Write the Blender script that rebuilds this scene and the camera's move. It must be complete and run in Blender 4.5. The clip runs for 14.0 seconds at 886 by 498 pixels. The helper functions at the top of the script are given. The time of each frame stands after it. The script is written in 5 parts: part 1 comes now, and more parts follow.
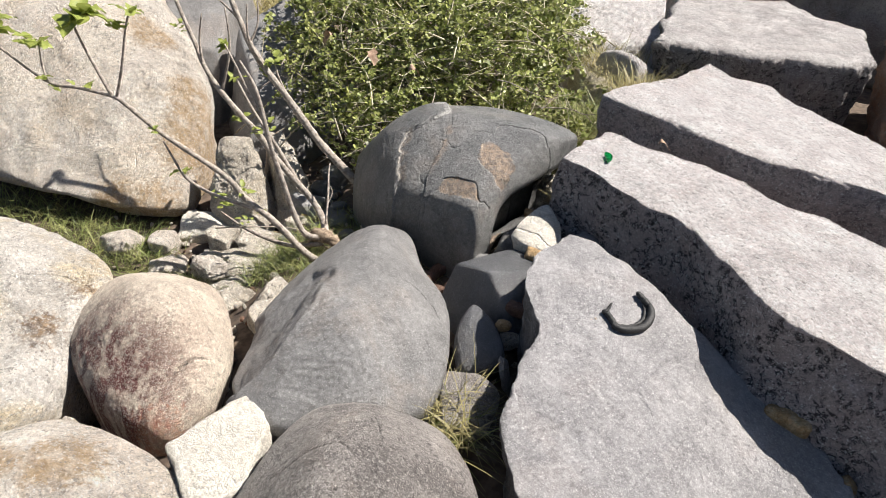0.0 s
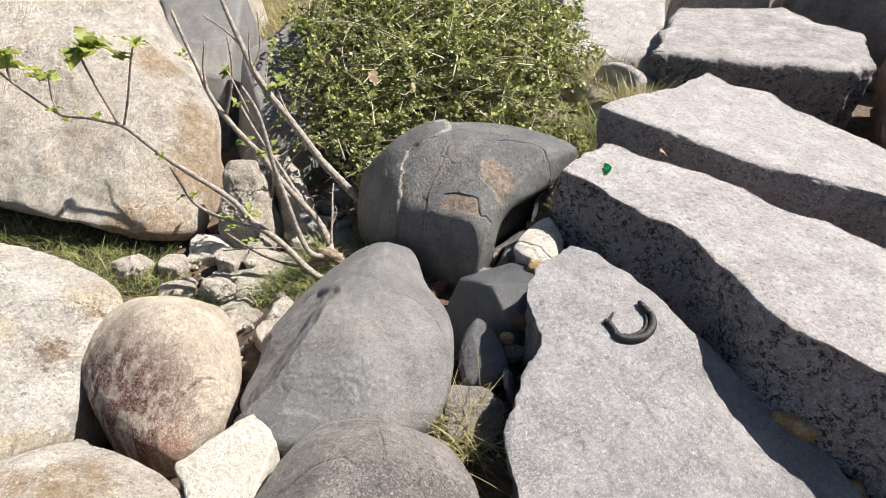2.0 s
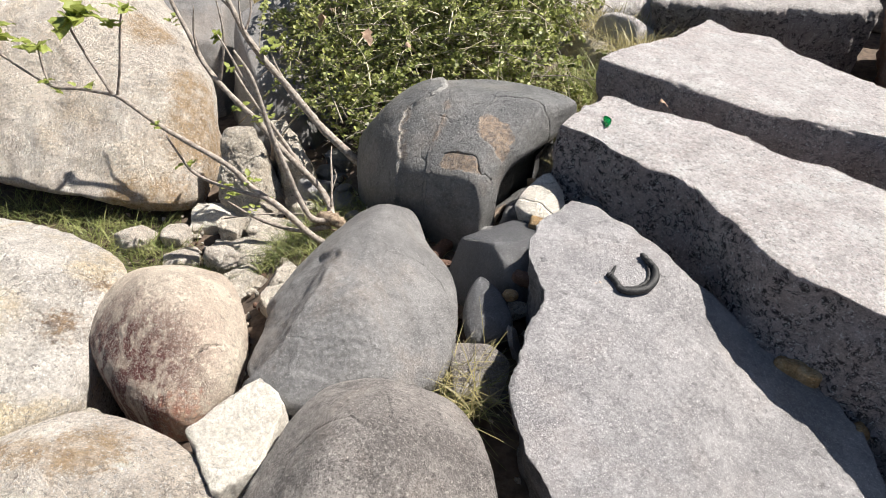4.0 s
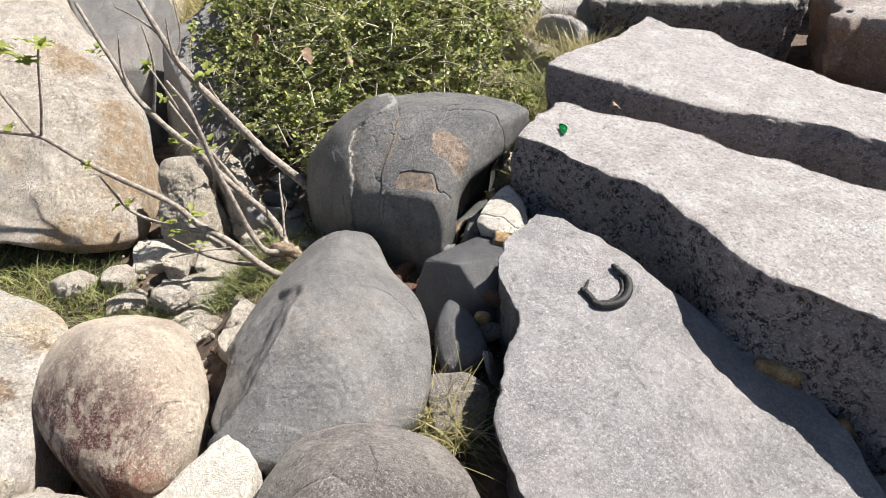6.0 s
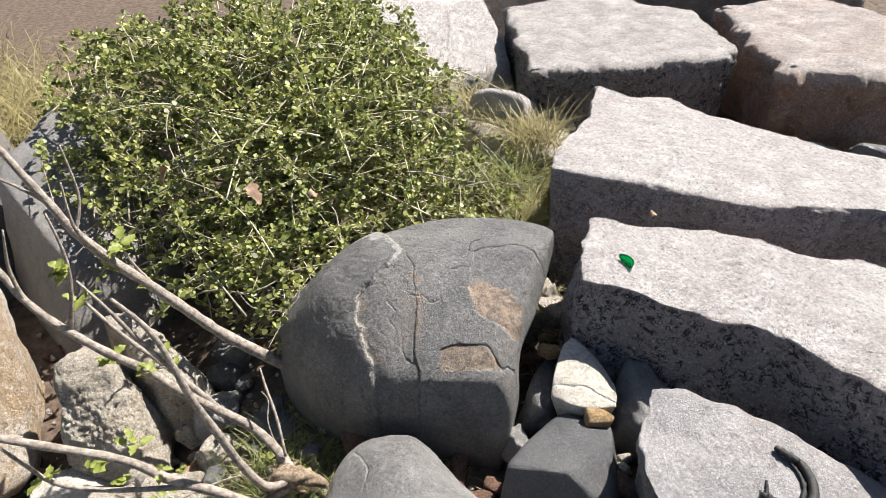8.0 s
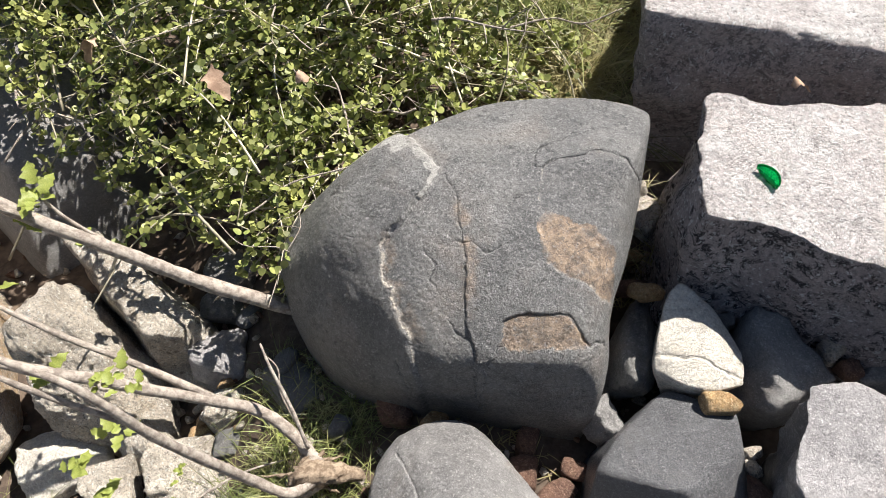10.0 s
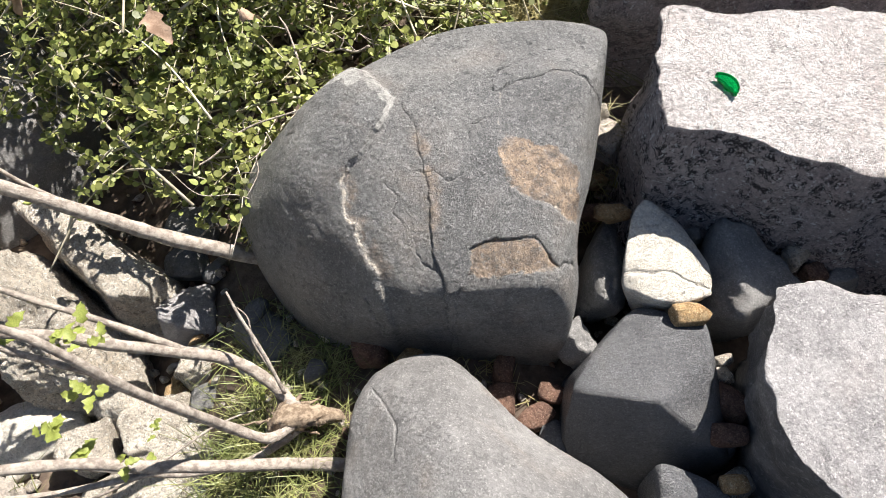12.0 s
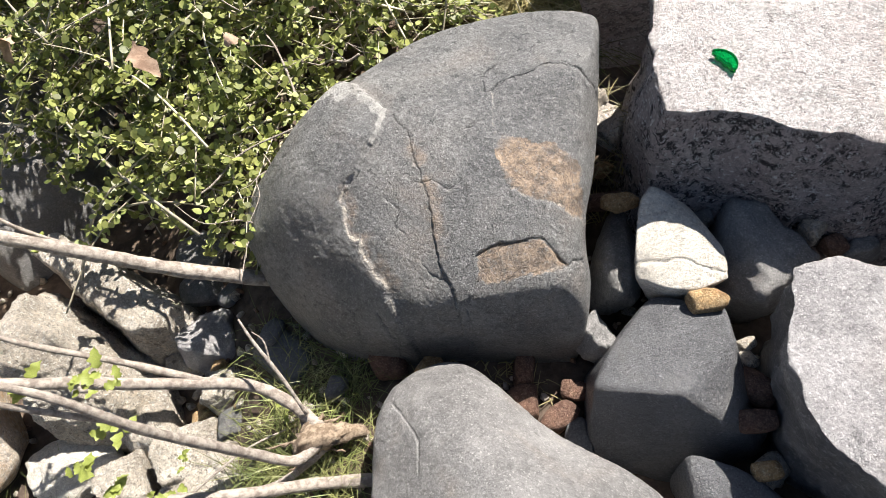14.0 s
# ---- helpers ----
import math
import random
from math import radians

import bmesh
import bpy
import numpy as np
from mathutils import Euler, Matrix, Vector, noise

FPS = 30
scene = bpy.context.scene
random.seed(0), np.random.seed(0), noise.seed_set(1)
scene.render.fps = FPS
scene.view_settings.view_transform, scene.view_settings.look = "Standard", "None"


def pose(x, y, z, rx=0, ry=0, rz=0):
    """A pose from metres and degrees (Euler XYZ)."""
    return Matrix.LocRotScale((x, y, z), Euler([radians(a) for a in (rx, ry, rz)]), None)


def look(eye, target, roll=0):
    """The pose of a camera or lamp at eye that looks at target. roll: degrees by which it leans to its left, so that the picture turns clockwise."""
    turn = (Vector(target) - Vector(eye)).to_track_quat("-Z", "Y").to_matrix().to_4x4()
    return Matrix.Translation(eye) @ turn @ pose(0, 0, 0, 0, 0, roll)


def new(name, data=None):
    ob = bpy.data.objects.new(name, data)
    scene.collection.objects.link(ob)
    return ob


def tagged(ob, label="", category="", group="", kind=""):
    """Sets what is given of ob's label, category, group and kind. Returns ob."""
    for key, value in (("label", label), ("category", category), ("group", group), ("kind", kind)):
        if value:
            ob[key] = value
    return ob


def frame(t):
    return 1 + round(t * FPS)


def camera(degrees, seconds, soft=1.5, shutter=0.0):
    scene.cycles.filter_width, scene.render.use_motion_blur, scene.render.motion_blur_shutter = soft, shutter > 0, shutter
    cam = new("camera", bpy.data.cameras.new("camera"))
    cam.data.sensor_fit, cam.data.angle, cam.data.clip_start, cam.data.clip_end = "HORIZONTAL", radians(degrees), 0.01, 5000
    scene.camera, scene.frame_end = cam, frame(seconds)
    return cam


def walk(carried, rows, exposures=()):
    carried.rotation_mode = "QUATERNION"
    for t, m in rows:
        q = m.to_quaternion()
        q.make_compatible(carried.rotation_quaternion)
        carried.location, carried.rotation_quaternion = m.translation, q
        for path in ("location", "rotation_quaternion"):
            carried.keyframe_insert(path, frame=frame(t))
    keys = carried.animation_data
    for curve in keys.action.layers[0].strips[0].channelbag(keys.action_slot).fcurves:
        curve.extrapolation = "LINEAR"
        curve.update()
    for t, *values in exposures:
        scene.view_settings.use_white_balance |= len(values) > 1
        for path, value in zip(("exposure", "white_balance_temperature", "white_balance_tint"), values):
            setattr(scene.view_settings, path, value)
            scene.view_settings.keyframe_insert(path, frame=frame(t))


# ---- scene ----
cam = camera(67.4, 14.0, soft=0.35)
PATH = [
    (0, (0.377, -1.278, 0.884), (0.039, 0.348, -0.230), 3.6),
    (0.5, (0.400, -1.285, 0.894), (-0.010, 0.347, -0.187), 1.2),
    (1, (0.392, -1.288, 0.892), (0.009, 0.356, -0.179), 1.8),
    (1.5, (0.396, -1.288, 0.890), (0.017, 0.356, -0.185), 1.6),
    (2, (0.400, -1.287, 0.891), (0.017, 0.356, -0.183), 1.1),
    (2.5, (0.399, -1.286, 0.890), (0.008, 0.350, -0.192), 1.1),
    (3, (0.408, -1.292, 0.880), (0.004, 0.302, -0.259), 0.0),
    (3.2, (0.404, -1.287, 0.881), (0.010, 0.283, -0.294), -0.4),
    (5.3, (0.416, -1.283, 0.885), (0.046, 0.309, -0.267), -2.6),
    (5.5, (0.411, -1.271, 0.885), (0.062, 0.325, -0.269), -2.6),
    (6, (0.366, -1.226, 0.890), (0.135, 0.381, -0.278), -2.7),
    (6.5, (0.247, -1.203, 0.903), (0.334, 0.452, -0.217), -2.0),
    (7, (0.157, -1.122, 0.914), (0.353, 0.478, -0.270), -1.3),
    (7.2, (0.111, -1.028, 0.934), (0.287, 0.625, -0.177), -0.6),
    (9.3, (-0.084, -0.579, 0.941), (0.398, 0.780, -0.445), -1.5),
    (9.5, (-0.059, -0.512, 0.921), (0.299, 0.796, -0.549), -2.8),
    (10, (0.009, -0.390, 0.880), (0.136, 0.781, -0.736), -7.1),
    (10.5, (0.035, -0.359, 0.849), (0.174, 0.722, -0.827), -5.7),
    (11, (-0.008, -0.414, 0.852), (0.215, 0.637, -0.835), -3.8),
    (11.5, (0.002, -0.410, 0.855), (0.205, 0.660, -0.822), -6.0),
    (12, (0.014, -0.414, 0.850), (0.183, 0.645, -0.838), -8.8),
    (12.5, (0.016, -0.415, 0.844), (0.191, 0.607, -0.867), -9.3),
    (13, (0.024, -0.418, 0.846), (0.184, 0.633, -0.848), -11.4),
    (13.5, (0.027, -0.409, 0.859), (0.118, 0.690, -0.809), -17.2),
    (14, (0.043, -0.394, 0.853), (0.131, 0.653, -0.849), -17.9),
]
walk(cam, [(t, look(eye, target, roll)) for t, eye, target, roll in PATH], [(0, .8), (6, .8), (7.2, .87), (9.3, .94), (10, 1.0), (10.5, 1.13), (14, 1.15)])

# ---------------- light ----------------
SUN_AZ, SUN_EL = 28.0, 52.0         # degrees from +x towards +y, and above the horizon
sun_dir = Vector((math.cos(radians(SUN_AZ)) * math.cos(radians(SUN_EL)), math.sin(radians(SUN_AZ)) * math.cos(radians(SUN_EL)), math.sin(radians(SUN_EL))))
world = bpy.data.worlds.new("sky")
scene.world = world
world.use_nodes = True
wn = world.node_tree
sky = wn.nodes.new("ShaderNodeTexSky")
sky.sky_type, sky.sun_disc = "NISHITA", False
sky.sun_elevation, sky.sun_rotation = radians(SUN_EL), radians(90 - SUN_AZ)
wn.nodes["Background"].inputs["Strength"].default_value = 0.043
wn.links.new(sky.outputs["Color"], wn.nodes["Background"].inputs["Color"])
sun_data = bpy.data.lights.new("sun", "SUN")
sun_data.energy, sun_data.angle, sun_data.color = 5.5, radians(0.53), (1.0, 0.94, 0.865)
sun = new("sun", sun_data)
sun.matrix_world = look(sun_dir * 20, (0, 0, 0))


# ---------------- materials ----------------
def nodes_of(name):
    m = bpy.data.materials.new(name)
    m.use_nodes = True
    t = m.node_tree
    return m, t, t.nodes["Principled BSDF"]


def add(t, kind, **values):
    n = t.nodes.new(kind)
    for key, value in values.items():
        n.inputs[key.replace("_", " ")].default_value = value
    return n


def noise_node(t, coord, scale, detail=6.0, rough=0.6, distortion=0.0):
    n = add(t, "ShaderNodeTexNoise", Scale=scale, Detail=detail, Roughness=rough, Distortion=distortion)
    t.links.new(coord, n.inputs["Vector"])
    return n.outputs["Fac"]


def ramp(t, fac, lo, hi):
    n = t.nodes.new("ShaderNodeMapRange")
    n.interpolation_type = "SMOOTHSTEP"
    n.inputs["From Min"].default_value, n.inputs["From Max"].default_value = lo, hi
    t.links.new(fac, n.inputs["Value"])
    return n.outputs["Result"]


def mix(t, fac, a, b, mode="MIX"):
    n = t.nodes.new("ShaderNodeMix")
    n.data_type, n.blend_type, n.clamp_result = "RGBA", mode, True
    for sock, v in ((n.inputs["Factor"], fac), (n.inputs[6], a), (n.inputs[7], b)):
        if isinstance(v, (int, float)):
            sock.default_value = v
        elif isinstance(v, tuple):
            sock.default_value = (*v, 1)
        else:
            t.links.new(v, sock)
    return n.outputs[2]


def times(t, a, b):
    n = t.nodes.new("ShaderNodeMath")
    n.operation = "MULTIPLY"
    for sock, v in zip(n.inputs, (a, b)):
        if isinstance(v, (int, float)):
            sock.default_value = v
        else:
            t.links.new(v, sock)
    return n.outputs[0]


def plus(t, a, b):
    n = t.nodes.new("ShaderNodeMath")
    n.operation = "ADD"
    for sock, v in zip(n.inputs, (a, b)):
        if isinstance(v, (int, float)):
            sock.default_value = v
        else:
            t.links.new(v, sock)
    return n.outputs[0]


def cells(t, coord, scale):
    """Two random values for each crystal of a granular surface."""
    n = add(t, "ShaderNodeTexVoronoi", Scale=scale, Randomness=1.0)
    t.links.new(coord, n.inputs["Vector"])
    sep = t.nodes.new("ShaderNodeSeparateColor")
    t.links.new(n.outputs["Color"], sep.inputs["Color"])
    return sep.outputs["Red"], sep.outputs["Green"]


def hairlines(t, coord, scale, width, patchy):
    """Thin wandering cracks that come and go."""
    away = t.nodes.new("ShaderNodeMath")
    away.operation = "ABSOLUTE"
    t.links.new(plus(t, noise_node(t, coord, scale, 7, 0.64, 0.9), -0.5), away.inputs[0])
    return times(t, ramp(t, away.outputs[0], width, 0.0), ramp(t, noise_node(t, coord, scale * 0.5, 5, 0.7), patchy, patchy + 0.12))


def stone_material(name, light, dark, grain=(0.55, 0.5, 0.5), speck=(0.03, 0.03, 0.03), grain_scale=700.0, speck_amount=0.5,
                   stain=None, stain_amount=0.5, stain_scale=5.0, rough=0.8, bump=0.35, pit=0.0, veins=False, ramp_lo=0.35, ramp_hi=0.68,
                   lichen=0.0, streak=None, streak_amount=0.6, crag=0.3, gloss=0.35, sparkle=0.35, blotch=None, pepper=0.22, fleck=0.3, patched=1.0, wrinkle=0.5, cloudy=0.34, hair_width=0.012, hair_patch=0.5, side_tone=None, side_amount=0.8, relief=0.012, rusty=((0.13, 0.1, 0.08), (0.36, 0.265, 0.185))):
    """Granite: broad tone, mineral grains, dark specks, stains. The mesh may carry how near a place lies to a crack, vein or patch."""
    m, t, b = nodes_of(name)
    upright = t.nodes.new("ShaderNodeTexCoord").outputs["Object"]
    turned = t.nodes.new("ShaderNodeMapping")
    turned.inputs["Rotation"].default_value = (0.63, 0.41, 0.87)
    t.links.new(upright, turned.inputs["Vector"])
    co = turned.outputs["Vector"]
    broad = ramp(t, noise_node(t, co, 9.0, 6, 0.66), ramp_lo, ramp_hi)
    col = mix(t, broad, dark, light)
    mott = noise_node(t, co, 42.0, 7, 0.78)
    col = mix(t, times(t, ramp(t, mott, 0.48, 0.66), 0.5), col, dark)
    cloud = t.nodes.new("ShaderNodeMapRange")
    for key, value in (("From Min", 0.3), ("From Max", 0.7), ("To Min", 1 - cloudy), ("To Max", 1 + cloudy)):
        cloud.inputs[key].default_value = value
    t.links.new(noise_node(t, co, 17.0, 9, 0.72, 0.5), cloud.inputs["Value"])
    col = mix(t, 1.0, col, cloud.outputs["Result"], "MULTIPLY")
    if stain:
        st = ramp(t, noise_node(t, co, stain_scale, 8, 0.68, 0.6), 0.5, 0.66)
        col = mix(t, times(t, st, stain_amount), col, stain)
    if streak:
        mp = t.nodes.new("ShaderNodeMapping")
        mp.inputs["Scale"].default_value = (1.0, 1.0, 0.16)
        t.links.new(upright, mp.inputs["Vector"])
        sk = ramp(t, noise_node(t, mp.outputs["Vector"], 46.0, 4, 0.55), 0.4, 0.56)
        fl = t.nodes.new("ShaderNodeAttribute")
        fl.attribute_name = "flow"
        col = mix(t, times(t, times(t, plus(t, 0.3, sk), fl.outputs["Fac"]), streak_amount), col, streak)
    if blotch:
        col = mix(t, times(t, ramp(t, noise_node(t, co, 3.6, 8, 0.6, 0.8), 0.5, 0.62), 0.8), col, blotch)
    fine, other = cells(t, co, grain_scale * 1.5)
    col = mix(t, times(t, ramp(t, fine, 0.66, 0.74), 0.3), col, grain)
    col = mix(t, times(t, ramp(t, fine, 0.2, 0.14), speck_amount * 0.5), col, speck)
    col = mix(t, times(t, ramp(t, other, 0.93, 0.96), sparkle), col, tuple(min(1, c * 1.7) for c in grain))
    big, _ = cells(t, co, grain_scale * 0.42)
    facet = t.nodes.new("ShaderNodeMapRange")
    facet.inputs["To Min"].default_value, facet.inputs["To Max"].default_value = 1 - pepper * 0.4, 1 + pepper * 0.4
    t.links.new(big, facet.inputs["Value"])
    col = mix(t, 1.0, col, facet.outputs["Result"], "MULTIPLY")
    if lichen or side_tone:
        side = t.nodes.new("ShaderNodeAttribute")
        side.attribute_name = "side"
    # Walls take a second blotchy tone by facing; the slab's is painted shade
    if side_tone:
        wall_blotch = plus(t, 0.55, times(t, ramp(t, noise_node(t, co, 15.0, 8, 0.7, 0.6), 0.36, 0.6), 0.45))
        col = mix(t, times(t, times(t, wall_blotch, side.outputs["Fac"]), side_amount), col, side_tone)
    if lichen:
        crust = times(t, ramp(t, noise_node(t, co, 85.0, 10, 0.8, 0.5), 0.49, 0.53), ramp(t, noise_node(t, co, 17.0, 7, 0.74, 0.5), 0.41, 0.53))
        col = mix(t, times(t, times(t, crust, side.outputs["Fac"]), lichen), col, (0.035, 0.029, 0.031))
        pits = ramp(t, noise_node(t, co, 75.0, 8, 0.8, 0.2), 0.61, 0.625)
        col = mix(t, times(t, pits, 0.7), col, (0.16, 0.13, 0.125))
    fold = noise_node(t, co, 13.0, 6, 0.62, 0.6)
    away = t.nodes.new("ShaderNodeMath")
    away.operation = "ABSOLUTE"
    t.links.new(plus(t, fold, -0.5), away.inputs[0])
    seam = times(t, ramp(t, away.outputs[0], 0.011, 0.0), ramp(t, noise_node(t, co, 7.0, 5, 0.7), 0.5, 0.62))
    col = mix(t, times(t, seam, wrinkle), col, tuple(c * 0.3 for c in dark))
    hair = hairlines(t, co, 26.0, hair_width, hair_patch)
    col = mix(t, times(t, hair, min(1.0, wrinkle * 0.9)), col, tuple(c * 0.22 for c in dark))
    rust = ramp(t, noise_node(t, co, 70, 6, 0.75), 0.36, 0.62)
    wander = noise_node(t, co, 110.0, 5, 0.7)
    broken = noise_node(t, co, 28.0, 4, 0.6)
    crack_near = None
    if veins:
        def field(attr, shift):
            a = t.nodes.new("ShaderNodeAttribute")
            a.attribute_name = attr
            return plus(t, a.outputs["Fac"], times(t, plus(t, wander, -0.5), shift))
        patch = ramp(t, field("patch", 0.012), 0.0485, 0.0515)
        rusty = mix(t, rust, *rusty)
        col = mix(t, times(t, times(t, patch, patched), plus(t, 0.35, ramp(t, broken, 0.3, 0.6))), col, rusty)
        halo = times(t, ramp(t, field("halo", 0.02), 0.036, 0.05), ramp(t, broken, 0.42, 0.6))
        col = mix(t, times(t, halo, 0.7), col, rusty)
        pale = ramp(t, field("pale", 0.006), 0.0475, 0.0495)
        col = mix(t, times(t, pale, plus(t, 0.3, ramp(t, broken, 0.35, 0.6))), col, (0.4, 0.39, 0.37))
        vein = ramp(t, field("vein", 0.0025), 0.0483, 0.0496)
        col = mix(t, times(t, vein, times(t, ramp(t, broken, 0.4, 0.56), 0.85)), col, (0.58, 0.52, 0.44))
        crack_near = field("crack", 0.003)
        col = mix(t, times(t, ramp(t, crack_near, 0.0486, 0.0497), 0.85), col, (0.03, 0.027, 0.025))
    # single crystals and pits, sharp-edged
    crystal = ramp(t, noise_node(t, co, 170.0, 3, 0.7, 0.1), 0.59, 0.61)
    pitted = ramp(t, noise_node(t, co, 115.0, 5, 0.75, 0.3), 0.59, 0.602)
    col = mix(t, times(t, crystal, min(1, fleck * 1.2)), col, tuple(min(1, c * 1.25 + 0.1) for c in light))
    col = mix(t, times(t, pitted, min(1, fleck * 2.2)), col, tuple(c * 0.5 for c in dark))
    coarse = noise_node(t, co, 230.0, 4, 0.8, 0.1)
    tone = t.nodes.new("ShaderNodeMapRange")
    for key, value in (("From Min", 0.34), ("From Max", 0.66), ("To Min", 1 - pepper), ("To Max", 1 + pepper)):
        tone.inputs[key].default_value = value
    t.links.new(coarse, tone.inputs["Value"])
    col = mix(t, 1.0, col, tone.outputs["Result"], "MULTIPLY")
    t.links.new(col, b.inputs["Base Color"])
    gl = t.nodes.new("ShaderNodeMapRange")
    gl.inputs["To Min"].default_value, gl.inputs["To Max"].default_value = rough - 0.1, min(1, rough + 0.14)
    t.links.new(mott, gl.inputs["Value"])
    t.links.new(gl.outputs["Result"], b.inputs["Roughness"])
    b.inputs["Specular IOR Level"].default_value = gloss
    craggy = noise_node(t, co, 24.0, 10, 0.7, 0.2)
    height = plus(t, times(t, craggy, crag), times(t, noise_node(t, co, 120.0, 8, 0.8), bump * 0.8))
    height = plus(t, height, times(t, coarse, bump * 0.45))
    height = plus(t, height, times(t, fine, bump * 0.4))
    height = plus(t, height, times(t, seam, -0.35 * wrinkle))
    height = plus(t, height, times(t, hair, -0.4 * wrinkle))
    height = plus(t, height, times(t, pitted, -0.3 * fleck))
    if pit:
        height = plus(t, height, times(t, mott, pit * 0.6))
    if crack_near:
        height = plus(t, height, times(t, ramp(t, crack_near, 0.0465, 0.0495), -0.35))
    bp = add(t, "ShaderNodeBump", Strength=1.0, Distance=relief)
    t.links.new(height, bp.inputs["Height"])
    t.links.new(bp.outputs["Normal"], b.inputs["Normal"])
    return m


dark_stone = stone_material("dark_stone", (0.2, 0.197, 0.19), (0.112, 0.113, 0.115), (0.27, 0.266, 0.26), (0.06, 0.06, 0.063), 430, 0.6, (0.215, 0.18, 0.155), 0.5, 9, 0.42, 0.3, veins=True, crag=0.7, gloss=0.7, fleck=0.3, wrinkle=0.3, cloudy=0.26, pepper=0.22)
grey_stone = stone_material("grey_stone", (0.275, 0.268, 0.265), (0.175, 0.171, 0.17), (0.35, 0.34, 0.33), (0.09, 0.09, 0.09), 430, 0.55, (0.33, 0.265, 0.215), 0.4, 4.5, 0.46, 0.36, veins=True, crag=0.25, gloss=0.6, fleck=0.15, wrinkle=0.12, cloudy=0.14, pepper=0.16)
brown_grey_stone = stone_material("brown_grey_stone", (0.41, 0.375, 0.35), (0.19, 0.172, 0.163), (0.54, 0.5, 0.46), (0.06, 0.055, 0.055), 400, 0.8, (0.26, 0.2, 0.165), 0.5, 6, 0.52, 0.8, crag=0.8, gloss=0.55, fleck=0.35, veins=True, wrinkle=0.55)
# side_tone here puts the shade of the slab's edge into its colour
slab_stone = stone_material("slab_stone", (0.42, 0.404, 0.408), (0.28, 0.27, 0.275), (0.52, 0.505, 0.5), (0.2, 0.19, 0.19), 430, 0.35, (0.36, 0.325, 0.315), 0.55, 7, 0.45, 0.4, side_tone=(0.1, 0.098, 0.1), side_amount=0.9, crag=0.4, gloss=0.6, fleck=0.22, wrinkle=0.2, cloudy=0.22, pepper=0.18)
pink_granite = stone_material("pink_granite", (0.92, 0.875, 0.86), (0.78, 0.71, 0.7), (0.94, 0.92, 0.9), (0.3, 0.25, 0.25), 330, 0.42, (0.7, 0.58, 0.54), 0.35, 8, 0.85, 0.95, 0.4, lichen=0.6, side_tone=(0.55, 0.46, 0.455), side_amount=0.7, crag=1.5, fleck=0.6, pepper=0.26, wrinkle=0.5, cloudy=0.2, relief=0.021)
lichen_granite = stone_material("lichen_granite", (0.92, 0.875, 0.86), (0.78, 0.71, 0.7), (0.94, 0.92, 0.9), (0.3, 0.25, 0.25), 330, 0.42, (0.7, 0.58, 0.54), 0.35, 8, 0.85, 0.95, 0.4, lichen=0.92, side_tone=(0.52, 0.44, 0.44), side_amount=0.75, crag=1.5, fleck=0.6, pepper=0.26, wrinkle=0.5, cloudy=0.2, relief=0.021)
tan_granite = stone_material("tan_granite", (0.91, 0.83, 0.735), (0.75, 0.655, 0.56), (0.92, 0.87, 0.82), (0.28, 0.22, 0.18), 340, 0.4, (0.74, 0.57, 0.38), 0.5, 2.6, 0.85, 0.95, 0.4, veins=True, crag=1.4, sparkle=0.1, blotch=(0.84, 0.74, 0.62), wrinkle=0.7, rusty=((0.42, 0.26, 0.12), (0.62, 0.44, 0.25)), fleck=0.4, patched=0.62, relief=0.018, cloudy=0.26, hair_width=0.016, hair_patch=0.46)
grey_tan_granite = stone_material("grey_tan_granite", (0.82, 0.765, 0.7), (0.65, 0.595, 0.53), (0.87, 0.83, 0.79), (0.26, 0.22, 0.19), 340, 0.4, (0.66, 0.51, 0.3), 0.7, 3.0, 0.85, 0.85, 0.2, veins=True, crag=1.1, sparkle=0.1, blotch=(0.76, 0.62, 0.4), wrinkle=0.7, relief=0.015, rusty=((0.16, 0.11, 0.08), (0.42, 0.28, 0.16)), fleck=0.4, patched=0.7, cloudy=0.24)
red_granite = stone_material("red_granite", (0.8, 0.705, 0.58), (0.6, 0.49, 0.395), (0.8, 0.72, 0.63), (0.24, 0.17, 0.15), 360, 0.4, (0.56, 0.41, 0.33), 0.5, 3.6, 0.7, 0.8, veins=True, streak=(0.16, 0.062, 0.055), streak_amount=0.95, crag=0.7, sparkle=0.1, rusty=((0.5, 0.17, 0.11), (0.6, 0.34, 0.2)), patched=0.5, cloudy=0.2, wrinkle=0.35, pepper=0.16)
white_granite = stone_material("white_granite", (0.9, 0.845, 0.75), (0.8, 0.74, 0.645), (0.88, 0.85, 0.8), (0.38, 0.33, 0.28), 340, 0.4, (0.7, 0.58, 0.43), 0.2, 9, 0.85, 0.8, veins=True, crag=0.9, sparkle=0.1, fleck=0.15, cloudy=0.14)
rubble_granite = stone_material("rubble_granite", (0.86, 0.785, 0.68), (0.6, 0.525, 0.43), (0.76, 0.72, 0.66), (0.14, 0.12, 0.1), 330, 0.7, (0.5, 0.39, 0.26), 0.5, 9, 0.88, 1.0, 0.5, crag=1.4, sparkle=0.2, fleck=0.5, relief=0.015)
ochre_stone = stone_material("ochre_stone", (0.62, 0.44, 0.23), (0.43, 0.26, 0.12), (0.72, 0.58, 0.38), (0.2, 0.11, 0.06), 500, 0.4, (0.78, 0.63, 0.4), 0.7, 24, 0.65, 0.7, crag=0.7)
